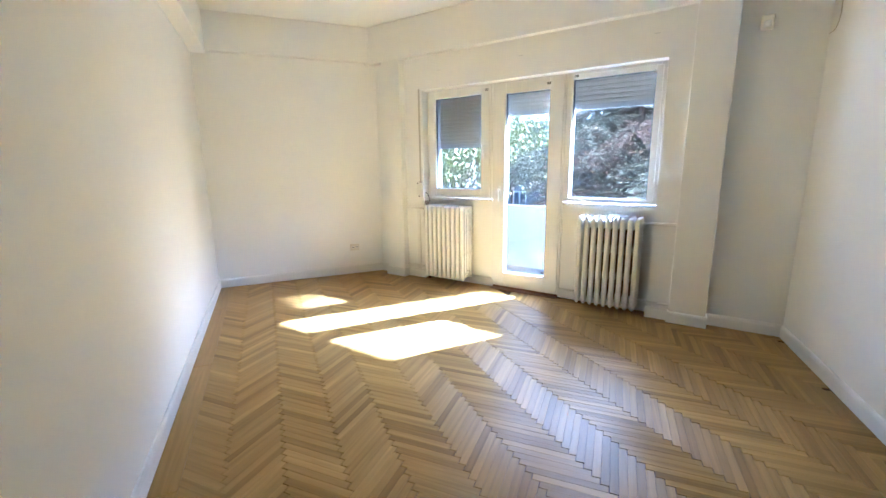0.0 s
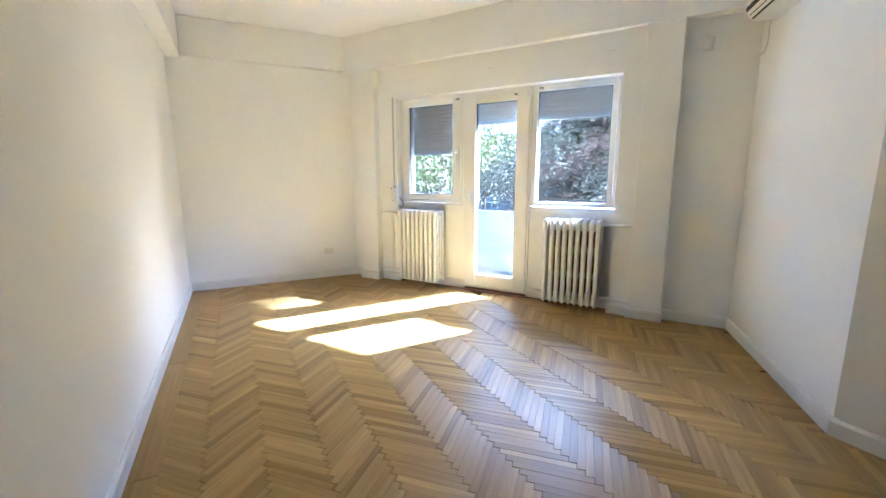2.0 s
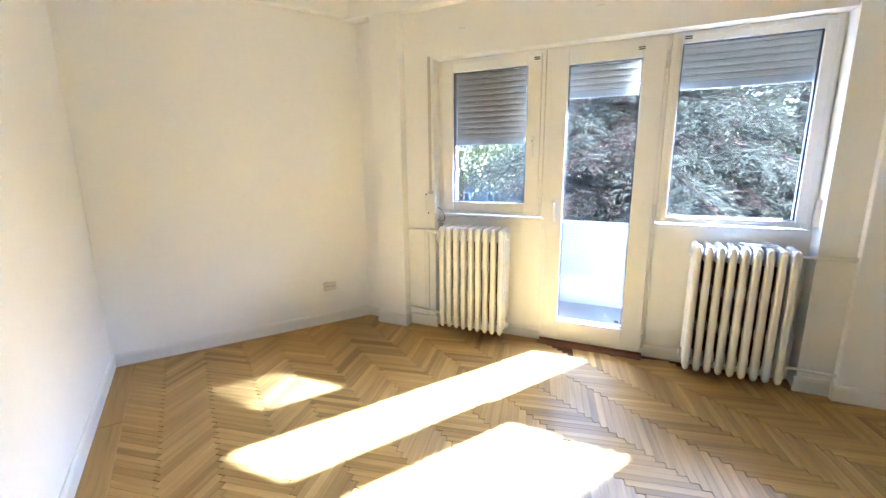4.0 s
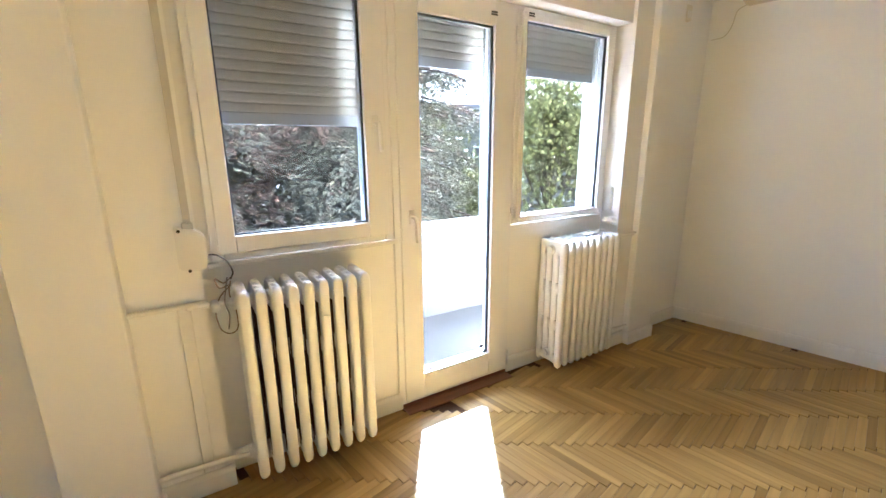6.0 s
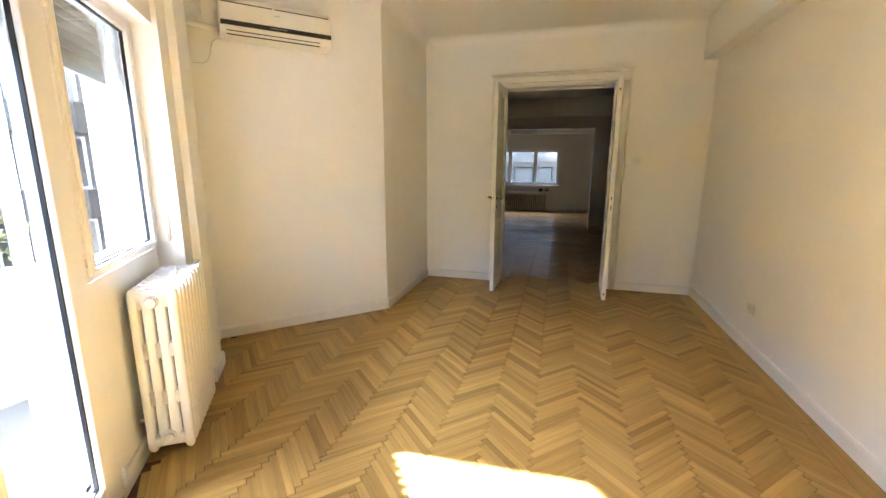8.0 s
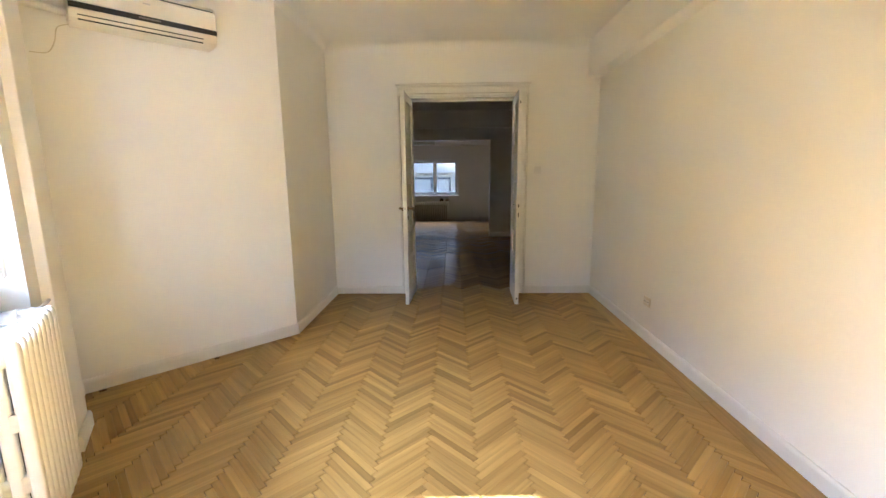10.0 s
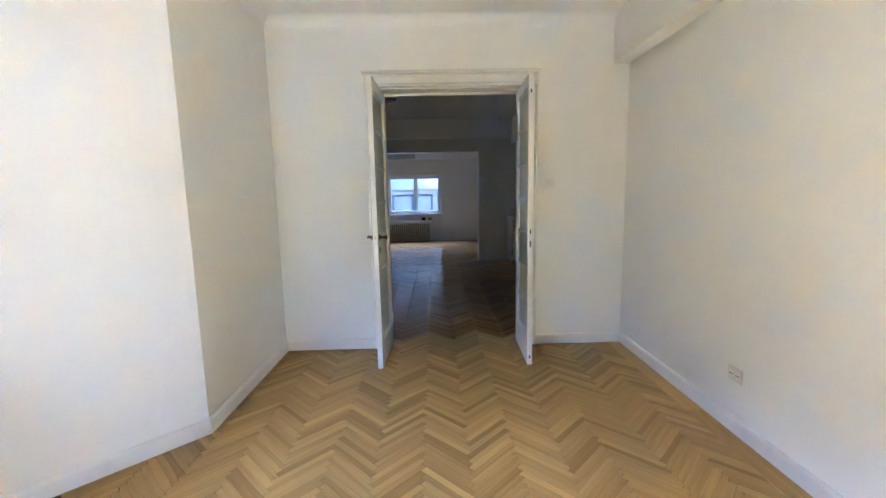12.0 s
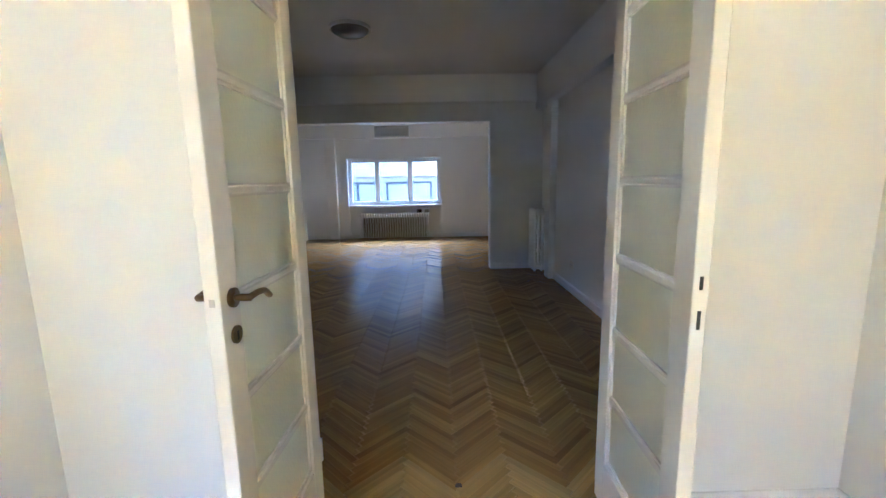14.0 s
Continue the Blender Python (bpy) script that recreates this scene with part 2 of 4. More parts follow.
def tube(bm, pts, r, seg=8):
    """A round cable or pipe swept along points."""
    pts = [Vector(p) for p in pts]
    rings = []
    for i, p in enumerate(pts):
        d = (pts[min(i + 1, len(pts) - 1)] - pts[max(i - 1, 0)]).normalized()
        a = d.orthogonal().normalized() if i == 0 else (a - d * a.dot(d)).normalized()
        c = d.cross(a)
        rings.append([bm.verts.new(p + (a * math.cos(2 * math.pi * k / seg) + c * math.sin(2 * math.pi * k / seg)) * r) for k in range(seg)])
    for q, s in zip(rings, rings[1:]):
        for k in range(seg):
            bm.faces.new((q[k], q[(k + 1) % seg], s[(k + 1) % seg], s[k]))
    bm.faces.new(rings[0])
    bm.faces.new(rings[-1])
    return bm


def smooth_path(pts, n=8):
    """Catmull-Rom through the points."""
    P = [Vector(p) for p in pts]
    P = [P[0] * 2 - P[1]] + P + [P[-1] * 2 - P[-2]]
    out = []
    for i in range(1, len(P) - 2):
        for k in range(n):
            t = k / n
            a, b, c, d = P[i - 1:i + 3]
            out.append(0.5 * ((2 * b) + (c - a) * t + (2 * a - 5 * b + 4 * c - d) * t * t + (3 * b - a - 3 * c + d) * t ** 3))
    return out + [P[-2]]


def prism(bm, outline, z0, z1, m=I4):
    """A plate from a closed outline."""
    lo = [bm.verts.new(m @ Vector((x, y, z0))) for x, y in outline]
    hi = [bm.verts.new(m @ Vector((x, y, z1))) for x, y in outline]
    bm.faces.new(lo[::-1])
    bm.faces.new(hi)
    k = len(lo)
    for i in range(k):
        bm.faces.new((lo[i], lo[(i + 1) % k], hi[(i + 1) % k], hi[i]))
    return bm


def ring_frame(bm, x0, x1, z0, z1, w, y0, y1, bev=0.004):
    """A rectangular frame of four butted bars in the x-z plane."""
    box(bm, x0, x0 + w, y0, y1, z0, z1, bev)
    box(bm, x1 - w, x1, y0, y1, z0, z1, bev)
    box(bm, x0 + w, x1 - w, y0, y1, z0, z0 + w, bev)
    box(bm, x0 + w, x1 - w, y0, y1, z1 - w, z1, bev)
    return bm


# ---- plan ----
W, L, H = 3.12, 5.86, 2.90           # width at the doors, length, ceiling
BEND = Vector((3.12, 1.346, 0))
ACC = Vector((4.171, 2.434, 0))
MW = Matrix(((U.x, V.x, 0, P0.x), (U.y, V.y, 0, P0.y), (0, 0, 1, 0), (0, 0, 0, 1)))   # u along, v outwards, z up
ad = (ACC - BEND).normalized()
MA = Matrix(((ad.x, -ad.y, 0, BEND.x), (ad.y, ad.x, 0, BEND.y), (0, 0, 1, 0), (0, 0, 0, 1)))   # AC wall: along, y into the room
ALEN = (ACC - BEND).length
MID_Y, FAR_Y = -4.90, -8.85          # far walls of the two rooms beyond
DX0, DX1, DH = 0.91, 2.19, 2.33      # double doorway


def wall(name, bm, label, mat=None, m=I4):
    return solo(name, bm, mat or M_WALL, m, label, "wall", kind="structure")


# floor base under the oak sticks, one sheet for all three rooms
fb = bmesh.new()
box(fb, -0.3, 6.2, FAR_Y - 0.2, 0.0, -0.12, -0.006)
uv = lambda u, v: (MW @ Vector((u, v, 0))).to_2d()
prism(fb, [(-0.3, 0.0), (W + 0.3, 0.0), (W + 0.3, 1.2), tuple(uv(4.2, 0.1)), tuple(uv(4.0, 0.3)), tuple(uv(-0.5, 0.3)), (-0.3, L + 0.3)], -0.12, -0.006)
floor_ob = solo("floor", fb, M_SUB, I4, "golden oak herringbone parquet floor with worn lacquer", "floor", kind="structure")

# walls of the first room
wall("wall_west", B(-0.3, 0, FAR_Y - 0.3, L + 0.3, 0, H), "long plain white painted plaster wall")
wall("wall_north", B(0, 2.25, L, L + 0.3, 0, H), "short white painted wall with a low socket")
bm = bmesh.new()
box(bm, 0, DX0, -0.2, 0, 0, H)
box(bm, DX1, 5.9, -0.2, 0, 0, H)
box(bm, DX0, DX1, -0.2, 0, DH, H)
wall("wall_south", bm, "white painted wall pierced by a double doorway")
wall("wall_bend", B(W, W + 0.3, 0, BEND.y, 0, H), "short white return wall beside the doorway")
wall("wall_east", B(0, ALEN + 0.45, -0.25, 0, 0, H), "angled white wall below the air conditioner", m=MA)
bm = bmesh.new()
box(bm, -0.45, 0.0, 0.11, 0.42, 0, H)
box(bm, 3.40, 4.05, 0.11, 0.42, 0, H)
box(bm, 0.26, 0.51, 0.09, 0.42, 0, 2.5)
box(bm, 2.96, 3.13, 0.045, 0.42, 0, 2.5)
box(bm, 0.51, 2.96, 0.07, 0.42, 2.155, 2.5)
box(bm, 0.51, 1.375, 0.185, 0.42, 0, 0.965)
box(bm, 2.115, 2.96, 0.185, 0.42, 0, 0.965)
wall("wall_windows", bm, "white wall with two windows and a glazed balcony door", m=MW)
for i, (a, b) in enumerate(((0.0, 0.26), (3.13, 3.40))):
    solo("pillar", B(a, b, 0.0, 0.42, 0, 2.5, 0.004), M_WALL, MW, "shallow white plastered pillar in the window wall", "pillar", "pillars", "structure")
solo("beam_windows", B(-0.3, 4.05, 0.0, 0.42, 2.5, H, 0.006), M_WALL, MW, "white ceiling beam over the windows", "beam", kind="structure")
solo("beam_west", B(0, 0.14, 0.0, L, 2.50, H, 0.006), M_WALL, I4, "white ceiling beam along the long wall", "beam", kind="structure")
solo("beam_north", B(0.14, 2.25, L - 0.07, L, 2.52, H, 0.006), M_WALL, I4, "shallow white ceiling beam over the short wall", "beam", kind="structure")
bm = B(-0.3, 6.2, FAR_Y - 0.3, 0, H, H + 0.2)
prism(bm, [(-0.3, 0.0), (W + 0.3, 0.0), (W + 0.3, 1.2), tuple(uv(4.2, 0.1)), tuple(uv(4.0, 0.42)), tuple(uv(-0.5, 0.42)), (-0.3, L + 0.3)], H, H + 0.2)
solo("ceiling", bm, M_CEIL, I4, "white plastered ceiling with rounded edges", "ceiling", kind="structure")


def cove(name, a, b, inward, r=0.10):
    """A hollow quarter round where a wall meets the ceiling."""
    a, b, n = Vector(a), Vector(b), Vector(inward).normalized()
    bm = bmesh.new()
    prof = [(0, 0), (0, -r)] + [(r * (1 - math.cos(q)), -r * (1 - math.sin(q))) for q in [math.pi / 2 * k / 6 for k in range(1, 6)]] + [(r, 0)]
    ends = [[bm.verts.new(p + n * i + Vector((0, 0, H + j))) for i, j in prof] for p in (a, b)]
    k = len(prof)
    for i in range(k):
        bm.faces.new((ends[0][i], ends[0][(i + 1) % k], ends[1][(i + 1) % k], ends[1][i]))
    bm.faces.new(ends[0])
    bm.faces.new(ends[1][::-1])
    return solo(name, bm, M_CEIL, I4, "rounded white plaster cove", "trim", kind="structure")


cove("trim", (0.14, 0, 0), (W, 0, 0), (0, 1, 0))
cove("trim", (W, 0, 0), (W, BEND.y, 0), (-1, 0, 0))
cove("trim", BEND, ACC, (-ad.y, ad.x, 0))


def baseboard(a, b, inward, h=0.095, t=0.018):
    a, b, n = Vector((*a, 0)), Vector((*b, 0)), Vector((*inward, 0)).normalized()
    d = (b - a).normalized()
    m = Matrix(((d.x, n.x, 0, a.x), (d.y, n.y, 0, a.y), (0, 0, 1, 0), (0, 0, 0, 1)))
    ln = (b - a).length
    bm = bmesh.new()
    prof = [(0, 0), (t, 0), (t, h - 0.02), (t - 0.004, h - 0.008), (t - 0.010, h), (0, h)]
    ends = [[bm.verts.new((x, i, j)) for i, j in prof] for x in (0, ln)]
    k = len(prof)
    for i in range(k):
        bm.faces.new((ends[0][i], ends[0][(i + 1) % k], ends[1][(i + 1) % k], ends[1][i]))
    bm.faces.new(ends[0])
    bm.faces.new(ends[1][::-1])
    return solo("baseboard", bm, M_TRIM, m, "white painted wooden baseboard", "baseboard", "baseboards", "structure")


baseboard((0, 0.0), (0, L), (1, 0))
baseboard((0.018, L), (1.93, L), (0, -1))
baseboard((0.018, 0), (0.83, 0), (0, 1))
baseboard((2.27, 0), (W, 0), (0, 1))
baseboard((W, 0.018), (W, BEND.y + 0.006), (-1, 0))
baseboard(BEND.to_2d(), ACC.to_2d(), (-ad.y, ad.x))
vin = -V.to_2d()
for u0, u1, v in ((-0.19, 0.0, 0.11), (-0.012, 0.272, 0.0), (0.26, 0.525, 0.09), (0.53, 1.375, 0.185), (2.115, 2.94, 0.185), (2.945, 3.13, 0.045), (3.118, 3.412, 0.0), (3.40, 3.91, 0.11)):
    baseboard(uv(u0, v), uv(u1, v), vin)
for u, v0, v1, s in ((0.0, 0.0, 0.11, -1), (0.26, 0.0, 0.09, 1), (3.13, 0.0, 0.045, -1), (3.40, 0.0, 0.11, 1), (1.375, 0.185, 0.24, 1), (2.115, 0.185, 0.24, -1)):
    baseboard(uv(u, v0), uv(u, v1), U.to_2d() * s, t=0.014)

# walls of the rooms beyond
wall("wall_far_east", B(5.6, 5.9, FAR_Y - 0.3, -0.2, 0, H), "white wall of the rooms beyond")
bm = bmesh.new()
box(bm, 0, 0.80, MID_Y - 0.2, MID_Y, 0, H)
box(bm, 4.5, 5.6, MID_Y - 0.2, MID_Y, 0, H)
box(bm, 0.80, 4.5, MID_Y - 0.2, MID_Y, 2.25, H)
wall("wall_middle", bm, "white wall with a wide opening between two rooms", M_DOOR)
FX0, FX1, FZ0, FZ1 = 1.50, 3.79, 0.82, 1.96
bm = bmesh.new()
box(bm, 0, FX0, FAR_Y - 0.3, FAR_Y, 0, H)
box(bm, FX1, 5.6, FAR_Y - 0.3, FAR_Y, 0, H)
box(bm, FX0, FX1, FAR_Y - 0.3, FAR_Y, FZ1, H)
box(bm, FX0, FX1, FAR_Y - 0.3, FAR_Y - 0.08, 0, FZ0)
wall("wall_far", bm, "white end wall of the far room with a wide window")
solo("beam_middle", B(0.12, 5.6, MID_Y, MID_Y + 0.08, 2.51, H, 0.006), M_WALL, I4, "white beam over the wide opening", "beam", kind="structure")
solo("beam_middle_west", B(0, 0.12, MID_Y, -0.2, 2.40, H, 0.006), M_WALL, I4, "white ceiling beam in the middle room", "beam", kind="structure")
solo("beam_far", B(0, 5.6, FAR_Y, FAR_Y + 0.14, 2.42, H, 0.006), M_WALL, I4, "white beam over the far window", "beam", kind="structure")
solo("pillar", B(4.04, 4.27, FAR_Y, FAR_Y + 0.12, 0, 2.42, 0.004), M_WALL, I4, "shallow white pillar beside the far window", "pillar", "pillars", "structure")
solo("pillar", B(0, 0.09, -4.36, -4.14, 0, 2.40, 0.004), M_WALL, I4, "shallow white pillar in the middle room", "pillar", "pillars", "structure")
baseboard((0, -4.14), (0, -0.2), (1, 0))
baseboard((0.018, MID_Y), (0.80, MID_Y), (0, 1))
baseboard((0.02, FAR_Y), (1.75, FAR_Y), (0, 1))
baseboard((3.56, FAR_Y), (5.6, FAR_Y), (0, 1))
solo("threshold", box(B(1.378, 2.112, 0.168, 0.245, -0.006, 0.022, 0.003), 1.378, 2.112, 0.095, 0.168, -0.006, 0.007, 0.002), M_THRESH, MW, "red-brown wooden threshold strip below the balcony door", "threshold", kind="structure")

# ---- windows and balcony door ----
VF0, VF1 = 0.17, 0.245               # front and back of the plastic frames


def sash(parent, x0, x1, z0, z1, gx0, gx1, gz0, gz1, name="sash"):
    """An opening leaf: a stepped frame, black gasket and pane."""
    bm = bmesh.new()
    v0, v1 = VF0 - 0.012, VF1 - 0.012
    box(bm, x0, gx0, v0, v1, z0, z1, 0.005, 2)
    box(bm, gx1, x1, v0, v1, z0, z1, 0.005, 2)
    box(bm, gx0, gx1, v0, v1, z0, gz0, 0.005, 2)
    box(bm, gx0, gx1, v0, v1, gz1, z1, 0.005, 2)
    s = part(name, bm, M_PVC, parent)
    bm = bmesh.new()
    ring_frame(bm, gx0 - 0.002, gx1 + 0.002, gz0 - 0.002, gz1 + 0.002, 0.009, v0 + 0.020, v0 + 0.034, 0)
    part("gasket", bm, M_GASKET, s, "black rubber glazing gasket")
    p = part("pane", B(gx0 - 0.004, gx1 + 0.004, v0 + 0.038, v0 + 0.042, gz0 - 0.004, gz1 + 0.004), M_GLASS, s, "clear window pane")
    p.visible_shadow = False
    return s


def lever(parent, x, z, side, flip=1):
    """A white plastic tilt-and-turn handle hanging down."""
    bm = bmesh.new()
    v = VF0 - 0.012
    box(bm, x - 0.014, x + 0.014, v - 0.010, v, z - 0.035, z + 0.035, 0.004, 2)
    cyl(bm, (x, v, z), (x, v - 0.045, z), 0.009)
    tube(bm, smooth_path([(x, v - 0.042, z + 0.004), (x + 0.004 * flip, v - 0.048, z - 0.03), (x + 0.006 * flip, v - 0.046, z - 0.08), (x + 0.012 * flip, v - 0.040, z - 0.125)], 4), 0.0095, 8)
    return part("handle", bm, M_PVC, parent, "white lever handle turned down", True)


def shutter(parent, x0, x1, z_top, z_bot):
    """A roller shutter part way down: ribbed slats, a pale end bar, side rails."""
    sh = part("end_bar", B(x0, x1, 0.285, 0.298, z_bot, z_bot + 0.05, 0.003), M_SHUTBAR, parent, "pale shutter end bar with two rivets")
    for x in (x0 + 0.03, x1 - 0.03):
        b = cyl(bmesh.new(), (x, 0.286, z_bot + 0.016), (x, 0.282, z_bot + 0.016), 0.004, seg=8)
        part("rivet", b, M_DARK, sh)
    pitch, z = 0.0415, z_bot + 0.05
    me = None
    while z < z_top + 0.02:
        if me is None:
            bm = bmesh.new()
            n = 7
            prof = [(0.291 - 0.0035 * math.sin(math.pi * (k / n)) ** 0.5, pitch * 0.90 * k / n) for k in range(n + 1)] + [(0.2985, pitch * 0.905), (0.2985, pitch * 1.002), (0.299, pitch * 1.002), (0.299, 0)]
            ends = [[bm.verts.new((x, i, j)) for i, j in prof] for x in (x0, x1)]
            k = len(prof)
            for i in range(k):
                bm.faces.new((ends[0][i], ends[0][(i + 1) % k], ends[1][(i + 1) % k], ends[1][i]))
            bm.faces.new(ends[0])
            bm.faces.new(ends[1][::-1])
            me = link("slat", bm, M_SHUT)
        share("slat", me, parent, Matrix.Translation((0, 0, z)))
        z += pitch
    for x in (x0 - 0.012, x1 - 0.006):
        part("side_rail", B(x, x + 0.018, 0.262, 0.31, 0.98 if z_bot > 1 else 0.1, 2.19), M_SHUTBAR, parent, "shutter guide rail")


def window(name, x0, x1, gx0, gx1, gz0, gz1, z0, z1, z_bot, label):
    w = thing(name, MW, label, "window", kind="structure")
    bm = ring_frame(bmesh.new(), x0, x1, z0, z1, 0.045, VF0, VF1)
    part("window_frame", bm, M_PVC, w)
    sash(w, x0 + 0.028, x1 - 0.028, z0 + 0.028, z1 - 0.028, gx0, gx1, gz0, gz1)
    return w


w1 = window("window_1", 0.55, 1.355, 0.645, 1.225, 1.075, 2.055, 0.975, 2.153, 1.52, "white plastic window with its roller shutter half down")
part("frame_filler", B(0.508, 0.552, 0.20, VF1, 0.966, 2.157), M_TRIM, w1, "white filler strip beside the frame")
lever(w1, 1.275, 1.53, 1)
shutter(w1, 0.62, 1.25, 2.1, 1.52)
w2 = window("window_2", 2.125, 2.945, 2.185, 2.865, 1.02, 2.085, 0.975, 2.153, 1.79, "white plastic window with its roller shutter drawn down a third")
part("frame_filler", B(2.943, 2.962, 0.19, VF1, 0.966, 2.157), M_TRIM, w2, "white filler strip beside the frame")
shutter(w2, 2.16, 2.89, 2.12, 1.828)
bd = thing("door_1", MW, "white plastic glazed balcony door, closed, with a part-lowered shutter", "door", kind="structure")
bm = bmesh.new()
box(bm, 1.357, 1.40, VF0, VF1, 0.022, 2.153, 0.004)
box(bm, 2.085, 2.123, VF0, VF1, 0.022, 2.153, 0.004)
box(bm, 1.40, 2.085, VF0, VF1, 0.022, 0.06, 0.004)
box(bm, 1.40, 2.085, VF0, VF1, 2.115, 2.153, 0.004)
part("door_frame", bm, M_PVC, bd)
dl = sash(bd, 1.392, 2.10, 0.045, 2.135, 1.51, 1.965, 0.185, 2.03, "door_leaf")
lever(bd, 1.45, 1.08, 1)
shutter(bd, 1.48, 1.99, 2.08, 1.822)
for z in (0.12, 1.05, 2.0):
    bm = cyl(bmesh.new(), (2.108, VF0 - 0.018, z - 0.045), (2.108, VF0 - 0.018, z + 0.045), 0.008, seg=10)
    part("hinge", bm, M_PVC, bd, "white capped hinge", True)
bm = B(2.100, 2.116, VF0 - 0.020, VF0 - 0.01, 1.04, 1.075, 0.002)
part("keeper", bm, M_STEEL, bd, "small metal keeper")
for th, x, z in ((bd, 1.955, 2.075), (w1, 1.29, 2.085), (w2, 2.21, 2.105)):
    bm = bmesh.new()
    for k in range(2):
        box(bm, x - 0.02, x + 0.02, VF0 - 0.0145, VF0 - 0.0125, z + k * 0.012, z + k * 0.012 + 0.007)
    part("maker_sticker", bm, M_DARK, th, "small dark two-line sticker, unreadable")
bm = B(1.915, 1.945, VF0 + 0.022, VF0 + 0.0255, 0.215, 0.235)
part("pane_sticker", bm, M_DARK, bd, "small dark sticker low on the pane")
# thin wooden filler below the left window, and ledges beside the radiators
solo("window_sill", B(0.53, 1.37, 0.150, 0.17, 0.955, 0.975, 0.003), M_TRIM, MW, "thin white strip below the window", "sill", kind="structure")
solo("wall_ledge", B(0.255, 0.515, 0.060, 0.09, 0.835, 0.850, 0.004), M_TRIM, MW, "thin white painted ledge over a boxed pipe panel", "ledge", kind="structure")
solo("wall_ledge", B(2.945, 3.135, 0.025, 0.045, 0.815, 0.828, 0.004), M_TRIM, MW, "thin white painted ledge beside the radiator", "ledge", kind="structure")
solo("pipe_panel", B(0.41, 0.455, 0.078, 0.09, 0.10, 0.835, 0.004), M_TRIM, MW, "upright white batten on the pipe panel", "trim", kind="structure")


# ---- radiators ----
def radiator(m, n, height, label, pitch=0.0605, cols=4, tw=0.0208):
    """A cast-iron column radiator: sections side by side along x, columns along y."""
    rad = thing("radiator", m, label, "radiator", "radiators")
    dep, tv = 0.052, 0.0228
    span = dep * (cols - 1)
    seg = 12

    def gap_shaded(me):
        """Flanks between two sections: the shade of the narrow gap put into their colour."""
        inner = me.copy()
        inner.materials.append(M_IRON_SHADE)
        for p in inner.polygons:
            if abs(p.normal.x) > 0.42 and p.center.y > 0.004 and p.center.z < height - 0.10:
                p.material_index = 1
        return inner

    columns = []
    for c in range(cols):
        bm = bmesh.new()
        y = dep * c
        # rings up the column: a rounded foot and a rounded head
        prof = [(0.0, 0.35), (0.012, 0.8), (0.03, 1.0), (0.09, 1.0), (height - 0.11, 1.0), (height - 0.045, 1.05), (height - 0.018, 0.95), (height - 0.004, 0.6), (height, 0.2)]
        if 0 < c < cols - 1:
            prof = [(z if z > 0.05 else z + 0.035, k) for z, k in prof]
        rings = []
        for z, k in prof:
            ring = []
            for q in range(seg):
                a = 2 * math.pi * (q + 0.5) / seg
                ca_, sa_ = math.cos(a), math.sin(a)
                ring.append(bm.verts.new((math.copysign(abs(ca_) ** 0.75, ca_) * tw * k, y + math.copysign(abs(sa_) ** 0.5, sa_) * tv * k, z)))
            rings.append(ring)
        for r0, r1 in zip(rings, rings[1:]):
            for q in range(seg):
                bm.faces.new((r0[q], r0[(q + 1) % seg], r1[(q + 1) % seg], r1[q]))
        bm.faces.new(rings[0])
        bm.faces.new(rings[-1])
        me = link("column", bm, M_RAD, True)
        columns.append((me, gap_shaded(me)))
    bm = bmesh.new()
    # one cast web: four bridges across the columns, tied by a spine inside the last column
    bars = ((0.03, height * 0.11), (height * 0.305, height * 0.385), (height * 0.595, height * 0.68), (height * 0.89, height - 0.006))
    rim = [(span, bars[0][0])]
    for k, (z0, z1) in enumerate(bars):
        rim += [(0.0, z0), (0.0, z1)] + ([(span - 0.012, z1), (span - 0.012, bars[k + 1][0])] if k < 3 else [])
    rim.append((span, bars[3][1]))
    prism(bm, rim, -tw * 0.9, tw * 0.9, Matrix(((0, 0, 1, 0), (1, 0, 0, 0), (0, 1, 0, 0), (0, 0, 0, 1))))
    bmesh.ops.bevel(bm, geom=list(bm.edges), offset=0.004, segments=1, affect="EDGES")
    for z in (0.085, height - 0.06):
        cyl(bm, (-pitch / 2, span / 2, z), (pitch / 2, span / 2, z), 0.030, seg=14)
    webs = link("section", bm, M_RAD, True)
    for i in range(n):
        end = i in (0, n - 1)
        sec = share("section", webs, rad, Matrix.Translation((i * pitch, 0, 0)))
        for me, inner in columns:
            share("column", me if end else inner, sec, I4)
    for i in (-0.5, n - 0.5):
        for z in (0.085, height - 0.06):
            b = cyl(bmesh.new(), (i * pitch - 0.012, span / 2, z), (i * pitch + 0.012, span / 2, z), 0.022, seg=8)
            part("plug", b, M_RAD, rad, "painted end plug")
    for i in (1, n - 2):
        b = B(i * pitch - 0.006, i * pitch + 0.006, span - 0.02, span + 0.07, 0.13, 0.15, 0.003)
        part("wall_bracket", b, M_RAD, rad, "painted wall bracket")
    return rad


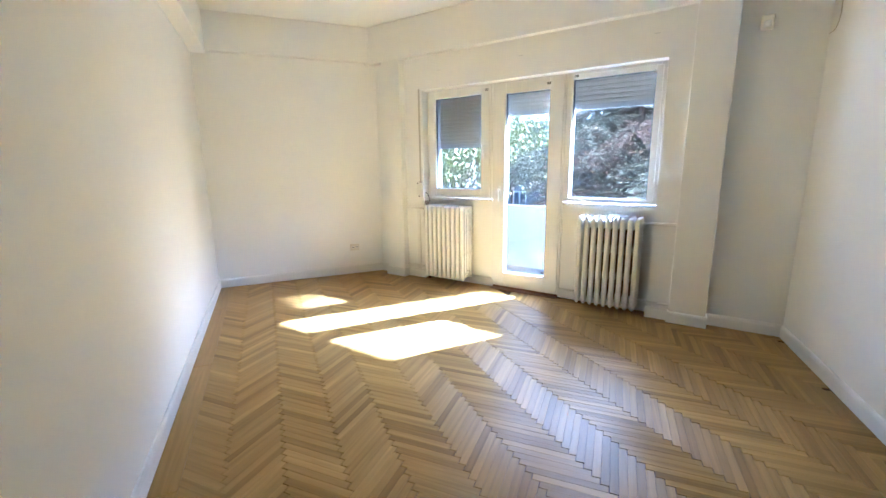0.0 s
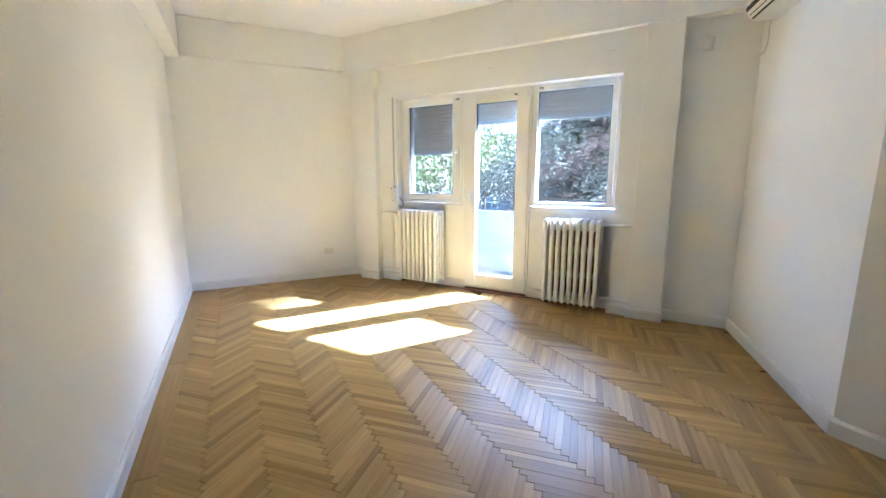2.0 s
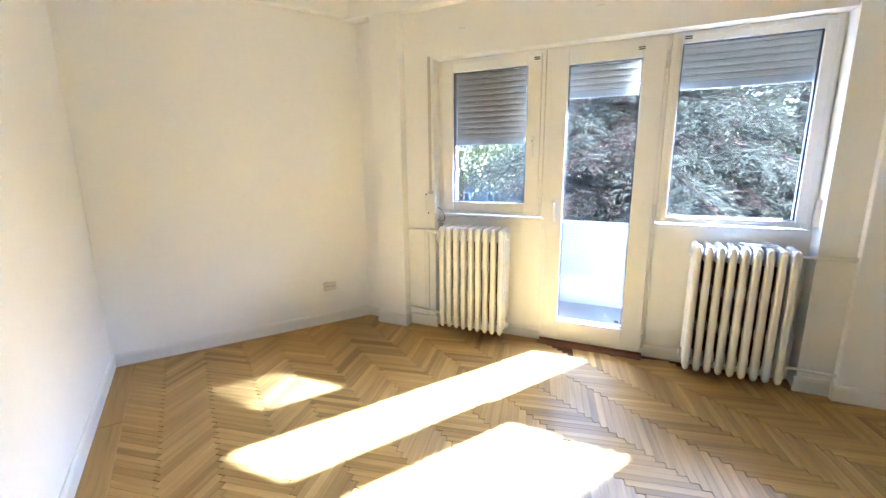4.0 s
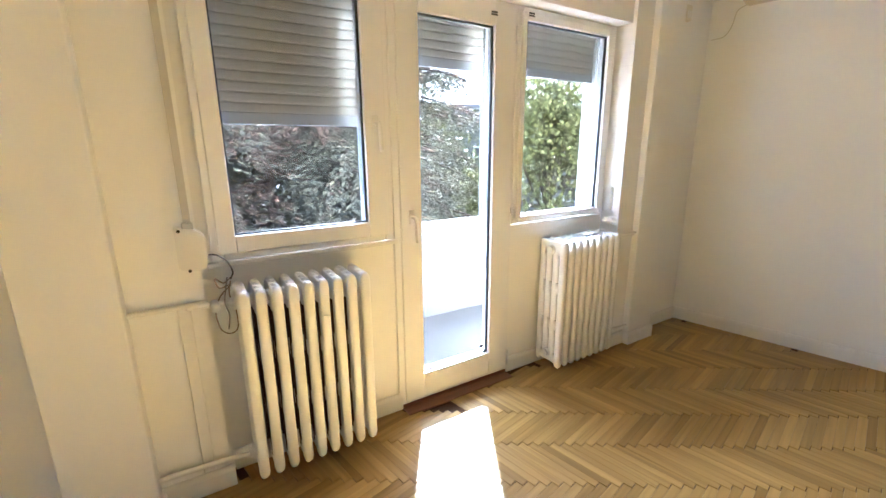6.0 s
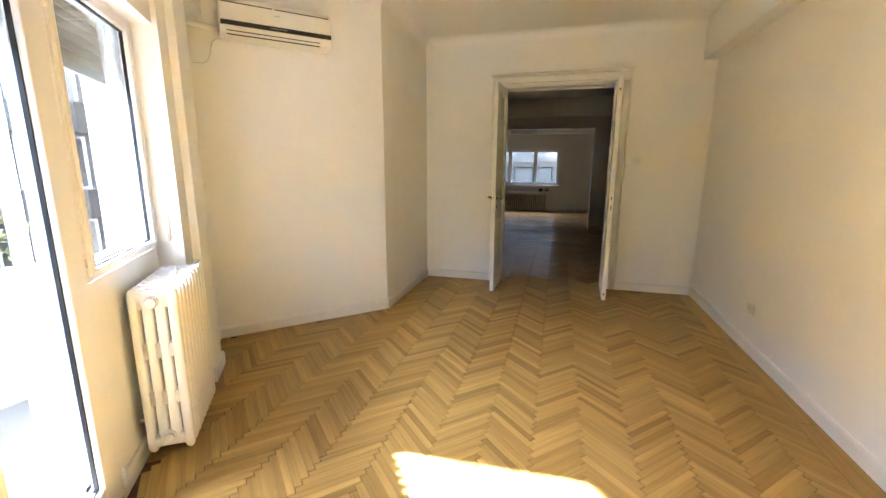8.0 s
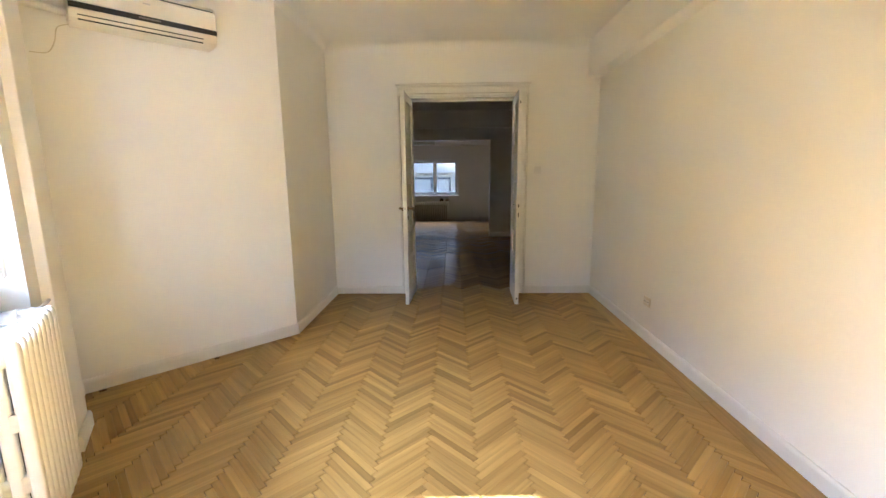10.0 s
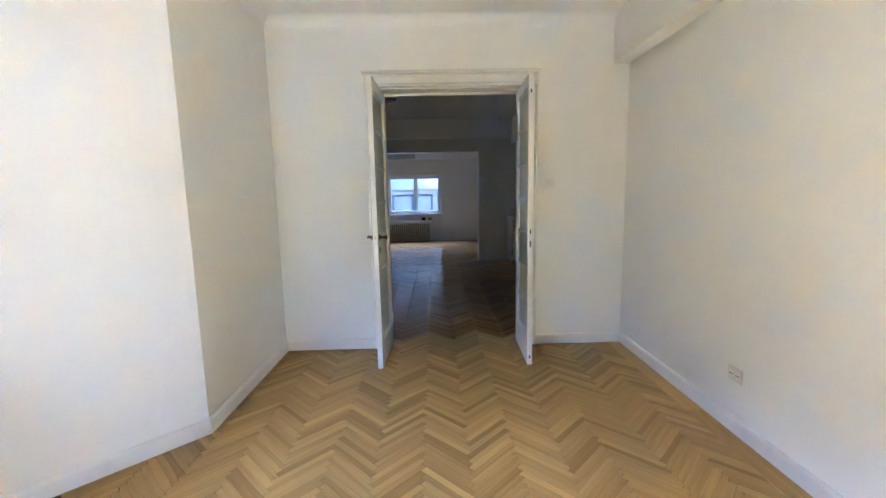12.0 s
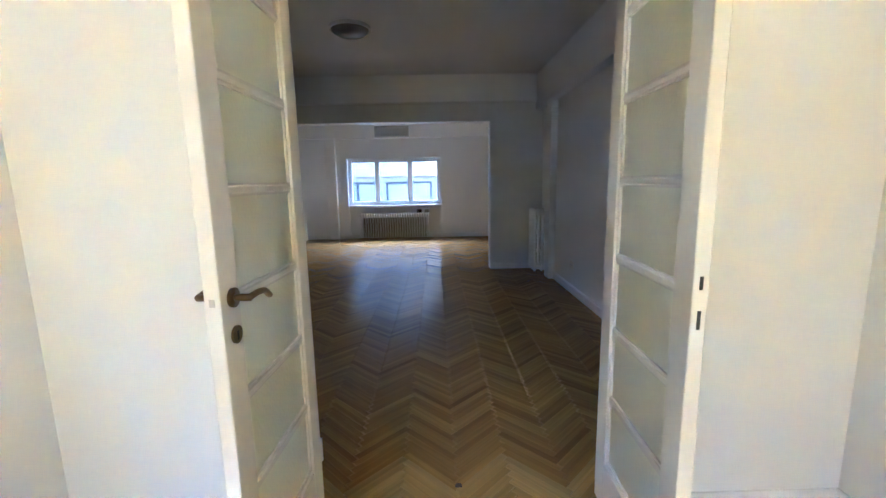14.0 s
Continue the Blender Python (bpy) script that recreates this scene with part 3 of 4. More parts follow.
RV = -0.035
radiator(MW @ Matrix.Translation((0.628, RV, 0.068)), 9, 0.828, "white painted cast-iron column radiator below the half-shuttered window")
radiator(MW @ Matrix.Translation((2.365, RV, 0.05)), 9, 0.825, "white painted cast-iron column radiator with a small flat tray on top")
radiator(Matrix.Translation((0.19, -4.82, 0.03)) @ pose(0, 0, 0, 0, 0, 90), 6, 0.93, "white cast-iron radiator in the corner of the middle room", cols=3)
radiator(Matrix.Translation((1.84, FAR_Y + 0.06, 0.03)), 28, 0.60, "long low cast-iron radiator below the far window", cols=3, tw=0.0155)
bm = bmesh.new()
box(bm, -0.085, 0.085, -0.035, 0.035, 0, 0.006, 0.002)
box(bm, -0.085, 0.085, -0.035, -0.031, 0.006, 0.014)
box(bm, -0.085, 0.085, 0.031, 0.035, 0.006, 0.014)
solo("radiator_tray", bm, M_PLAST, MW @ pose(2.68, 0.06, 0.876, 0, 0, 12), "small flat white tray lying on the radiator", "tray")

# pipes to the radiators
bm = tube(bmesh.new(), smooth_path([(0.24, 0.06, 0.155), (0.40, 0.06, 0.150), (0.53, 0.055, 0.145), (0.60, 0.045, 0.14)], 4), 0.011)
p = solo("heating_pipe", bm, M_RAD, MW, "white painted heating pipe running into the radiator", "pipe", "heating pipes", smooth=True)
bm = tube(bmesh.new(), smooth_path([(0.44, 0.07, 0.835), (0.50, 0.055, 0.84), (0.60, 0.045, 0.835)], 4), 0.011)
cyl(bm, (0.535, 0.05, 0.84), (0.535, -0.005, 0.84), 0.017)
solo("heating_pipe", bm, M_RAD, MW, "white painted pipe with a round valve knob", "pipe", "heating pipes", smooth=True)
bm = tube(bmesh.new(), smooth_path([(2.86, 0.045, 0.135), (2.95, 0.05, 0.135), (3.05, 0.02, 0.14), (3.14, 0.02, 0.14)], 4), 0.011)
solo("heating_pipe", bm, M_RAD, MW, "white painted heating pipe running into the radiator", "pipe", "heating pipes", smooth=True)
bm = tube(bmesh.new(), smooth_path([(2.86, 0.045, 0.815), (2.96, 0.02, 0.835), (3.13, 0.02, 0.838)], 4), 0.009)
solo("heating_pipe", bm, M_RAD, MW, "white painted heating pipe running into the radiator", "pipe", "heating pipes", smooth=True)


# ---- shutter strap winders, cables ----
def winder(u, v, z, rot, lab):
    w = thing("strap_winder", MW @ pose(u, v, z, 0, 0, rot), lab, "strap winder", "strap winders")
    bm = prism(bmesh.new(), [(-0.045, -0.07), (0.03, -0.085), (0.05, -0.06), (0.05, 0.05), (0.02, 0.075), (-0.045, 0.085)], 0, 0.05, pose(0, 0, 0, 90, 0, 0))
    bmesh.ops.bevel(bm, geom=list(bm.edges), offset=0.006, segments=2, affect="EDGES")
    part("case", bm, M_PLAST, w, "white plastic case")
    for sx, sz in ((-0.012, -0.076), (-0.03, 0.074)):
        part("screw", cyl(bmesh.new(), (sx, -0.053, sz), (sx, -0.047, sz), 0.006, seg=8), M_DARK, w, "dark screw head")
    bm = B(-0.012, 0.012, -0.030, -0.028, 0.07, 2.17 - z)
    part("strap", bm, M_STRAP, w, "pale woven shutter strap")
    part("strap_guide", B(-0.018, 0.018, -0.04, -0.018, 0.075, 0.10, 0.003), M_STEEL, w, "metal strap guide")
    return w


winder(0.485, 0.095, 1.06, 0, "white strap winder box on the wall beside the window")
winder(2.945, 0.15, 1.07, 78, "white strap winder box in the window reveal")
bm = B(-0.014, 0.014, -0.003, 0.003, -0.006, 0.006, 0.001)
solo("radiator_tag", bm, M_PLAST, MW @ Matrix.Translation((0.93, RV - 0.026, 0.735)), "tiny white heat-meter tag clipped on the radiator", "tag")
for u, z, ln in ((0.76, 2.335, 0.05), (1.70, 2.345, 0.05), (2.86, 2.345, 0.045)):
    bm = B(-ln / 2, ln / 2, -0.0015, 0, -0.004, 0.004, 0.0006)
    solo("filled_plug_hole", bm, M_SHUTBAR, MW @ Matrix.Translation((u, 0.07, z)) @ pose(0, 0, 0, 0, 2, 0), "filled curtain-rail hole in the plaster", "wall mark", "filled holes", "structure")
M_CABLEB = material("brown_cable", (0.20, 0.13, 0.085), 0.6, vary=0.15, bump=0.0)
for r, mt, lab, pts in (
        (0.0032, M_GASKET, "black cable looping from the strap winder", [(0.54, 0.075, 1.03), (0.565, 0.06, 1.028), (0.597, 0.055, 1.0), (0.612, 0.06, 0.955), (0.602, 0.07, 0.925)]),
        (0.0026, M_CABLEB, "brown cable tangled behind the radiator", [(0.602, 0.07, 0.93), (0.575, 0.06, 0.915), (0.548, 0.07, 0.935), (0.56, 0.05, 0.90), (0.598, 0.06, 0.905), (0.565, 0.05, 0.875), (0.548, 0.06, 0.845)]),
        (0.0026, M_CABLEB, "brown cable hanging in a loop beside the radiator", [(0.55, 0.05, 0.85), (0.535, 0.05, 0.80), (0.545, 0.045, 0.735), (0.575, 0.045, 0.71), (0.604, 0.05, 0.725), (0.606, 0.05, 0.80), (0.59, 0.05, 0.87), (0.60, 0.06, 0.92)]),
        (0.0026, M_CABLE, "thin grey cable end beside the radiator valve", [(0.59, 0.05, 0.94), (0.578, 0.04, 0.89), (0.57, 0.035, 0.84), (0.58, 0.04, 0.79), (0.572, 0.045, 0.73)])):
    solo("loose_cable", tube(bmesh.new(), smooth_path(pts, 6), r, 6), mt, MW, lab, "cable", "loose cables", smooth=True)

# ---- air conditioner ----
ac = thing("air_conditioner", MA @ Matrix.Translation((0.51, 0.002, 2.352)), "aged cream wall-mounted air conditioner with a black outlet slot", "air conditioner")
prof = [(0.0, 0.0), (0.125, 0.0), (0.165, 0.018), (0.182, 0.06), (0.187, 0.10), (0.187, 0.20), (0.17, 0.245), (0.13, 0.262), (0.0, 0.262)]


def profile(bm, x0, x1, pr):
    ends = [[bm.verts.new((x, i, j)) for i, j in pr] for x in (x0, x1)]
    k = len(pr)
    for i in range(k):
        bm.faces.new((ends[0][i], ends[0][(i + 1) % k], ends[1][(i + 1) % k], ends[1][i]))
    bm.faces.new(ends[0])
    bm.faces.new(ends[1][::-1])
    return bm


bm = profile(bmesh.new(), 0, 0.80, prof)
bmesh.ops.bevel(bm, geom=[e for e in bm.edges if abs(e.verts[0].co.x - e.verts[1].co.x) < 1e-6], offset=0.008, segments=2, affect="EDGES")
part("body", bm, M_ACP, ac)
part("front_panel", B(0.004, 0.796, 0.184, 0.1935, 0.103, 0.214, 0.005, 2), M_ACP, ac, "smooth cream front panel")
part("black_band", B(0.003, 0.797, 0.165, 0.1915, 0.068, 0.100, 0.003), M_DARK, ac, "black display band")
part("display", B(0.34, 0.46, 0.191, 0.1925, 0.080, 0.090), M_CABLE, ac, "small grey display strip")
for x0, x1 in ((0.02, 0.42), (0.44, 0.78)):
    part("top_slot", B(x0, x1, 0.1805, 0.1885, 0.2185, 0.2225), M_DARK, ac, "thin intake slot")
part("lower_slot", profile(bmesh.new(), 0.09, 0.76, [(0.165, 0.032), (0.166, 0.037), (0.1765, 0.037), (0.1745, 0.032)]), M_DARK, ac, "thin dark louvre line")
part("outlet_slot", profile(bmesh.new(), 0.09, 0.76, [(0.150, 0.010), (0.152, 0.015), (0.1635, 0.015), (0.157, 0.010)]), M_DARK, ac, "thin dark air outlet line")
part("louvre", profile(bmesh.new(), 0.095, 0.755, [(0.158, 0.018), (0.166, 0.017), (0.1735, 0.031), (0.168, 0.031)]), M_ACP, ac, "cream outlet louvre")
part("badge", B(0.39, 0.43, 0.193, 0.1945, 0.168, 0.178), M_STEEL, ac, "small plain badge")
bm = tube(bmesh.new(), smooth_path([(1.30, 0.03, 2.36), (1.36, 0.02, 2.33), (1.38, 0.012, 2.25), (1.42, 0.012, 2.18), (1.50, 0.012, 2.17)], 6), 0.003, 6)
solo("air_conditioner_cable", bm, M_CABLEW, MA, "thin cable drooping from the air conditioner", "cable", smooth=True)
# added tube that gives shape to a shadow running to the corner
bm = tube(bmesh.new(), [(1.28, 0.03, 2.42), (1.52, 0.03, 2.44)], 0.02, 10)
solo("conduit", bm, M_WALL, MA, "white tube added for the shadow between air conditioner and corner", "conduit", smooth=True)
sen = thing("motion_sensor", MW @ pose(3.56, 0.108, 2.30), "small white motion detector high on the wall", "sensor")
part("case", B(-0.04, 0.04, -0.035, 0, -0.05, 0.05, 0.012, 3), M_ACP, sen)
part("lens", B(-0.022, 0.022, -0.045, -0.03, -0.035, 0.012, 0.008, 2), M_PLAST, sen, "milky sensor lens")


def socket(m, lab):
    s = thing("wall_socket", m, lab, "socket", "wall sockets")
    part("plate", B(-0.055, 0.055, 0, 0.012, -0.04, 0.04, 0.004, 2), M_ACP, s, "off-white plastic cover plate")
    for x in (-0.025, 0.025):
        cup = part("cup", cyl(bmesh.new(), (x, 0.0085, 0), (x, 0.013, 0), 0.021, seg=20), M_PLAST, s, "round recessed outlet")
        for dz in (-0.008, 0.008):
            part("hole", cyl(bmesh.new(), (x + dz, 0.0125, 0), (x + dz, 0.0138, 0), 0.0045, seg=8), M_DARK, cup)
    return s


socket(Matrix.Translation((0, 1.494, 0.345)) @ pose(0, 0, 0, 0, 0, -90), "small double socket low on the long white wall")
socket(Matrix.Translation((1.556, L, 0.335)) @ pose(0, 0, 0, 0, 0, 180), "double socket low on the short white wall")
socket(Matrix.Translation((0, -3.4, 0.345)) @ pose(0, 0, 0, 0, 0, -90), "small socket in the middle room")
sw = thing("light_switch", Matrix.Translation((0.681, 0, 1.487)), "white double rocker light switch beside the doorway", "switch")
part("plate", B(-0.041, 0.041, 0, 0.008, -0.041, 0.041, 0.003, 2), M_PLAST, sw)
for x in (-0.0165, 0.0165):
    part("rocker", B(x - 0.015, x + 0.015, 0.008, 0.013, -0.031, 0.031, 0.002), M_PLAST, sw, "white rocker")

# ---- double doors ----
cas = thing("door_casing", I4, "white painted moulded casing round the double doorway", "door casing", kind="structure")
def casing_bar(m, ln):
    pr = [(0, 0), (0.11, 0), (0.11, 0.026), (0.092, 0.030), (0.084, 0.018), (0.03, 0.016), (0.022, 0.026), (0.006, 0.026), (0, 0.02)]
    bm = profile(bmesh.new(), 0, ln, pr)
    bmesh.ops.transform(bm, matrix=m, verts=bm.verts)
    return bm
# profile x runs along the bar, first ordinate across it, second off the wall
cz = Matrix(((0, -1, 0, 0), (0, 0, 1, 0), (1, 0, 0, 0), (0, 0, 0, 1)))
part("casing_side", casing_bar(Matrix.Translation((DX0, 0, 0)) @ cz, DH), M_DOOR, cas)
part("casing_side", casing_bar(Matrix.Translation((DX1, 0, 0)) @ Matrix(((0, 1, 0, 0), (0, 0, 1, 0), (1, 0, 0, 0), (0, 0, 0, 1))), DH), M_DOOR, cas)
part("casing_head", casing_bar(Matrix.Translation((DX0 - 0.11, 0, DH)) @ Matrix(((1, 0, 0, 0), (0, 0, 1, 0), (0, 1, 0, 0), (0, 0, 0, 1))), DX1 - DX0 + 0.22), M_DOOR, cas)
part("casing_cap", B(DX0 - 0.13, DX1 + 0.13, 0.0, 0.034, DH + 0.112, DH + 0.135, 0.005), M_DOOR, cas)
for x0, x1 in ((DX0, DX0 + 0.016), (DX1 - 0.016, DX1)):
    part("jamb_lining", B(x0, x1, -0.21, 0.004, 0, DH, 0.002), M_DOOR, cas)
part("head_lining", B(DX0 + 0.016, DX1 - 0.016, -0.21, 0.004, DH - 0.016, DH, 0.002), M_DOOR, cas)
part("head_stop", B(DX0 + 0.016, DX1 - 0.016, -0.155, -0.135, DH - 0.04, DH - 0.016, 0.002), M_DOOR, cas)


def door_leaf(m, lab, handle):
    """A glazed leaf, hinge at x = 0, opening along x; y is its thickness."""
    wd, ht, th = 0.615, 2.30, 0.042
    d = thing("door_leaf", m, lab, "door", "double door leaves")
    st, rail, top = 0.092, 0.215, 0.085
    bm = bmesh.new()
    box(bm, 0, st, 0, th, 0.008, ht, 0.004, 2)
    box(bm, wd - st, wd, 0, th, 0.008, ht, 0.004, 2)
    box(bm, st, wd - st, 0, th, 0.008, rail, 0.003)
    box(bm, st, wd - st, 0, th, ht - top, ht, 0.003)
    part("leaf_frame", bm, M_DOOR, d, "white enamelled stiles and rails")
    n = 7
    hgt = (ht - top - rail) / n
    bar = None
    for i in range(1, n):
        if bar is None:
            bm = B(st, wd - st, 0.006, th - 0.006, -0.011, 0.011, 0.005, 2)
            bar = link("glazing_bar", bm, M_DOOR)
        share("glazing_bar", bar, d, Matrix.Translation((0, 0, rail + i * hgt)))
    pm = link("pane", B(st - 0.004, wd - st + 0.004, th / 2 - 0.003, th / 2 + 0.003, 0.012, hgt - 0.012), M_FROST)
    beads = ring_frame(bmesh.new(), st, wd - st, 0.0095, hgt - 0.0095, 0.009, 0.010, th - 0.010, 0)
    bme = link("glazing_bead", beads, M_DOOR)
    for i in range(n):
        share("pane", pm, d, Matrix.Translation((0, 0, rail + i * hgt)))
        share("glazing_bead", bme, d, Matrix.Translation((0, 0, rail + i * hgt)))
    for z in (0.25, 1.2, 2.1):
        part("hinge", cyl(bmesh.new(), (-0.006, th * 0.9, z - 0.05), (-0.006, th * 0.9, z + 0.05), 0.009, seg=10), M_DOOR, d, "painted hinge", True)
    if handle:
        for y, s in ((0.0, -1), (th, 1)):
            x, z = wd - 0.055, 1.082
            bm = cyl(bmesh.new(), (x, y, z), (x, y + s * 0.008, z), 0.026, seg=20)
            cyl(bm, (x, y, z), (x, y + s * 0.05, z), 0.010)
            tube(bm, smooth_path([(x + 0.004, y + s * 0.046, z), (x - 0.04, y + s * 0.050, z + 0.004), (x - 0.085, y + s * 0.046, z - 0.004), (x - 0.118, y + s * 0.040, z - 0.022), (x - 0.135, y + s * 0.036, z - 0.030)], 5), 0.009, 10)
            h = part("handle", bm, M_BRASS, d, "aged brass lever handle", True)
            bm = cyl(bmesh.new(), (x, y, z - 0.10), (x, y + s * 0.006, z - 0.10), 0.024, seg=20)
            part("escutcheon", bm, M_BRASS, d, "round brass keyhole plate")
            part("keyhole", B(x - 0.004, x + 0.004, y + s * 0.005 - 0.002, y + s * 0.005 + 0.002, z - 0.115, z - 0.09), M_DARK, d)
        part("latch_plate", B(wd - 0.001, wd + 0.0015, th / 2 - 0.007, th / 2 + 0.007, 1.072, 1.092), M_STEEL, d, "steel latch plate")
    else:
        for z, h in ((1.105, 0.035), (1.008, 0.05)):
            part("strike_slot", B(wd - 0.001, wd + 0.0012, th / 2 - 0.0045, th / 2 + 0.0045, z - h / 2, z + h / 2), M_DARK, d, "dark strike plate slot")
        for z in (0.075, 2.17):
            part("flush_bolt", B(wd - 0.001, wd + 0.0012, th / 2 - 0.006, th / 2 + 0.006, z - 0.012, z + 0.012), M_DARK, d, "small dark flush bolt")
    return d


door_leaf(Matrix.Translation((DX1 - 0.007, -0.115, 0)) @ pose(0, 0, 0, 0, 0, 87.5) @ Matrix.Translation((0, -0.0, 0)), "open white glazed door leaf with brass lever handle", True)
door_leaf(Matrix.Translation((DX0 + 0.012, -0.115, 0)) @ pose(0, 0, 0, 0, 0, 87.5) @ Matrix.Translation((0, -0.042, 0)), "open white glazed door leaf with frosted panes", False)
bm = B(-0.016, 0.016, -0.010, 0.010, 0, 0.004, 0.002)
box(bm, -0.011, 0.011, -0.006, 0.006, 0.004, 0.012, 0.002)
solo("floor_bolt_keeper", bm, M_IRON_SHADE, Matrix.Translation((1.556, -0.186, 0.002)), "small dark metal bolt keeper on the floor", "door hardware")

# ---- rooms beyond ----
lamp = thing("ceiling_lamp", Matrix.Translation((2.45, -2.93, H)), "switched-off round glass ceiling lamp with a metal rim", "ceiling lamp")
bm = bmesh.new()
bmesh.ops.create_uvsphere(bm, u_segments=28, v_segments=14, radius=0.19)
bmesh.ops.bisect_plane(bm, geom=list(bm.verts) + list(bm.edges) + list(bm.faces), plane_co=(0, 0, 0), plane_no=(0, 0, 1), clear_outer=True)
bmesh.ops.transform(bm, matrix=Matrix.Translation((0, 0, -0.02)) @ Matrix.Diagonal((1, 1, 0.42, 1)), verts=bm.verts)
part("bowl", bm, material("smoked_glass", (0.16, 0.15, 0.135), 0.12, vary=0.03, bump=0.0), lamp, "smoky glass bowl", True)
part("rim", cyl(bmesh.new(), (0, 0, -0.03), (0, 0, 0), 0.205, seg=32), M_STEEL, lamp, "polished metal rim")
fw = thing("window_3", Matrix.Translation((0, FAR_Y - 0.14, 0)), "three-light white window in the far room", "window", kind="structure")
part("window_frame", ring_frame(bmesh.new(), FX0, FX1, FZ0, FZ1, 0.05, -0.03, 0.03), M_PVC, fw)
for i, (a, b) in enumerate(((FX0 + 0.04, 2.265), (2.265, 3.075), (3.075, FX1 - 0.04))):
    s = part("sash", ring_frame(bmesh.new(), a, b, FZ0 + 0.04, FZ1 - 0.04, 0.055, -0.02, 0.042), M_PVC, fw)
    p = part("pane", B(a + 0.05, b - 0.05, 0, 0.004, FZ0 + 0.09, FZ1 - 0.09), M_GLASS, s, "clear pane")
    p.visible_shadow = False
part("window_sill", B(FX0 - 0.03, FX1 + 0.03, 0.03, 0.19, FZ0 - 0.03, FZ0, 0.006), M_TRIM, fw, "white sill")
fa = thing("air_conditioner", Matrix.Translation((2.24, FAR_Y + 0.141, 2.425)), "white wall-mounted air conditioner over the far window", "air conditioner")
bm = profile(bmesh.new(), 0, 0.80, [(p * 0.95, q * 0.98) for p, q in prof])
# the body's backlit shade is put into its greyer colour
part("body", bm, material("shaded_cream_plastic", (0.46, 0.46, 0.41), 0.5, vary=0.03, bump=0.0), fa)
part("outlet_slot", profile(bmesh.new(), 0.05, 0.75, [(0.118, 0.006), (0.152, 0.030), (0.158, 0.038), (0.122, 0.014)]), M_DARK, fa, "dark outlet slot")
for x, c in ((2.05, M_DARK), (1.86, M_CURT)):
    bm = B(x - 0.06, x + 0.06, -0.03, 0.03, 0, 0.07, 0.004)
    box(bm, x - 0.05, x + 0.05, -0.028, 0.028, 0.07, 0.085, 0.004)
    solo("small_box", bm, c, Matrix.Translation((0, FAR_Y + 0.115, 0.63)), "small cardboard box on the long low radiator", "box", "small boxes")

# ---- balcony ----
solo("balcony_floor", prism(bmesh.new(), [(0.2, 0.246), (3.6, 0.246), (3.75, 0.8), (3.6, 1.25), (3.1, 1.52), (0.2, 1.52)], -0.2, -0.04), M_BALCF, MW, "pale grey balcony floor", "balcony floor", kind="structure")
bm = bmesh.new()
inner = [(0.2, 1.31), (2.6, 1.31), (2.95, 1.28), (3.22, 1.20), (3.42, 1.03), (3.52, 0.8), (3.54, 0.43)]
outer = [(3.68, 0.43), (3.66, 0.84), (3.54, 1.12), (3.30, 1.32), (2.98, 1.42), (2.6, 1.45), (0.2, 1.45)]
for (a, b), (c, d) in zip(zip(inner, inner[1:]), zip(outer[::-1], outer[::-1][1:])):
    prism(bm, [a, b, d, c], -0.2, 0.79)
bmesh.ops.remove_doubles(bm, verts=bm.verts, dist=1e-4)
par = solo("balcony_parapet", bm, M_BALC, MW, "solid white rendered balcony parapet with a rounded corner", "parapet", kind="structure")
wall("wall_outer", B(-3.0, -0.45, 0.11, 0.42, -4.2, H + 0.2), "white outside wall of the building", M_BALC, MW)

# ---- outside ----
GZ = -4.2
g = B(-150, 150, -150, 150, GZ - 0.3, GZ)
solo("ground", g, M_ASPH, I4, "grey street and yard ground below the flat", "ground", kind="structure")


def leaves(name, pts, dirs, size, aspect, mats, parent, label, rng, second=None):
    """Many small leaf blades, bent once along the middle."""
    n = len(pts)
    pts, dirs = np.asarray(pts), np.asarray(dirs)
    dirs = dirs / np.linalg.norm(dirs, axis=1, keepdims=True)
    r = rng.normal(size=(n, 3))
    side = np.cross(dirs, r)
    side /= np.linalg.norm(side, axis=1, keepdims=True) + 1e-9
    ln = size * rng.uniform(0.6, 1.35, (n, 1))
    wd = ln * aspect
    up = np.cross(side, dirs) * ln * 0.12
    a, b, c, d = pts, pts + dirs * ln * 0.45 + side * wd + up, pts + dirs * ln, pts + dirs * ln * 0.45 - side * wd + up
    vs = np.stack([a, b, c, d], 1).reshape(-1, 3)
    idx = np.arange(n) * 4
    fs = np.concatenate([np.stack([idx, idx + 1, idx + 2], 1), np.stack([idx, idx + 2, idx + 3], 1)])
    me = bpy.data.meshes.new(name)
    me.from_pydata(vs.tolist(), [], fs.tolist())
    for m in mats:
        me.materials.append(m)
    if second is not None:
        me.polygons.foreach_set("material_index", np.tile(second.astype(np.int32), 2))
    me.update()
    ob = new(name, me)
    ob.parent = parent
    return tagged(ob, label, kind="stuff")


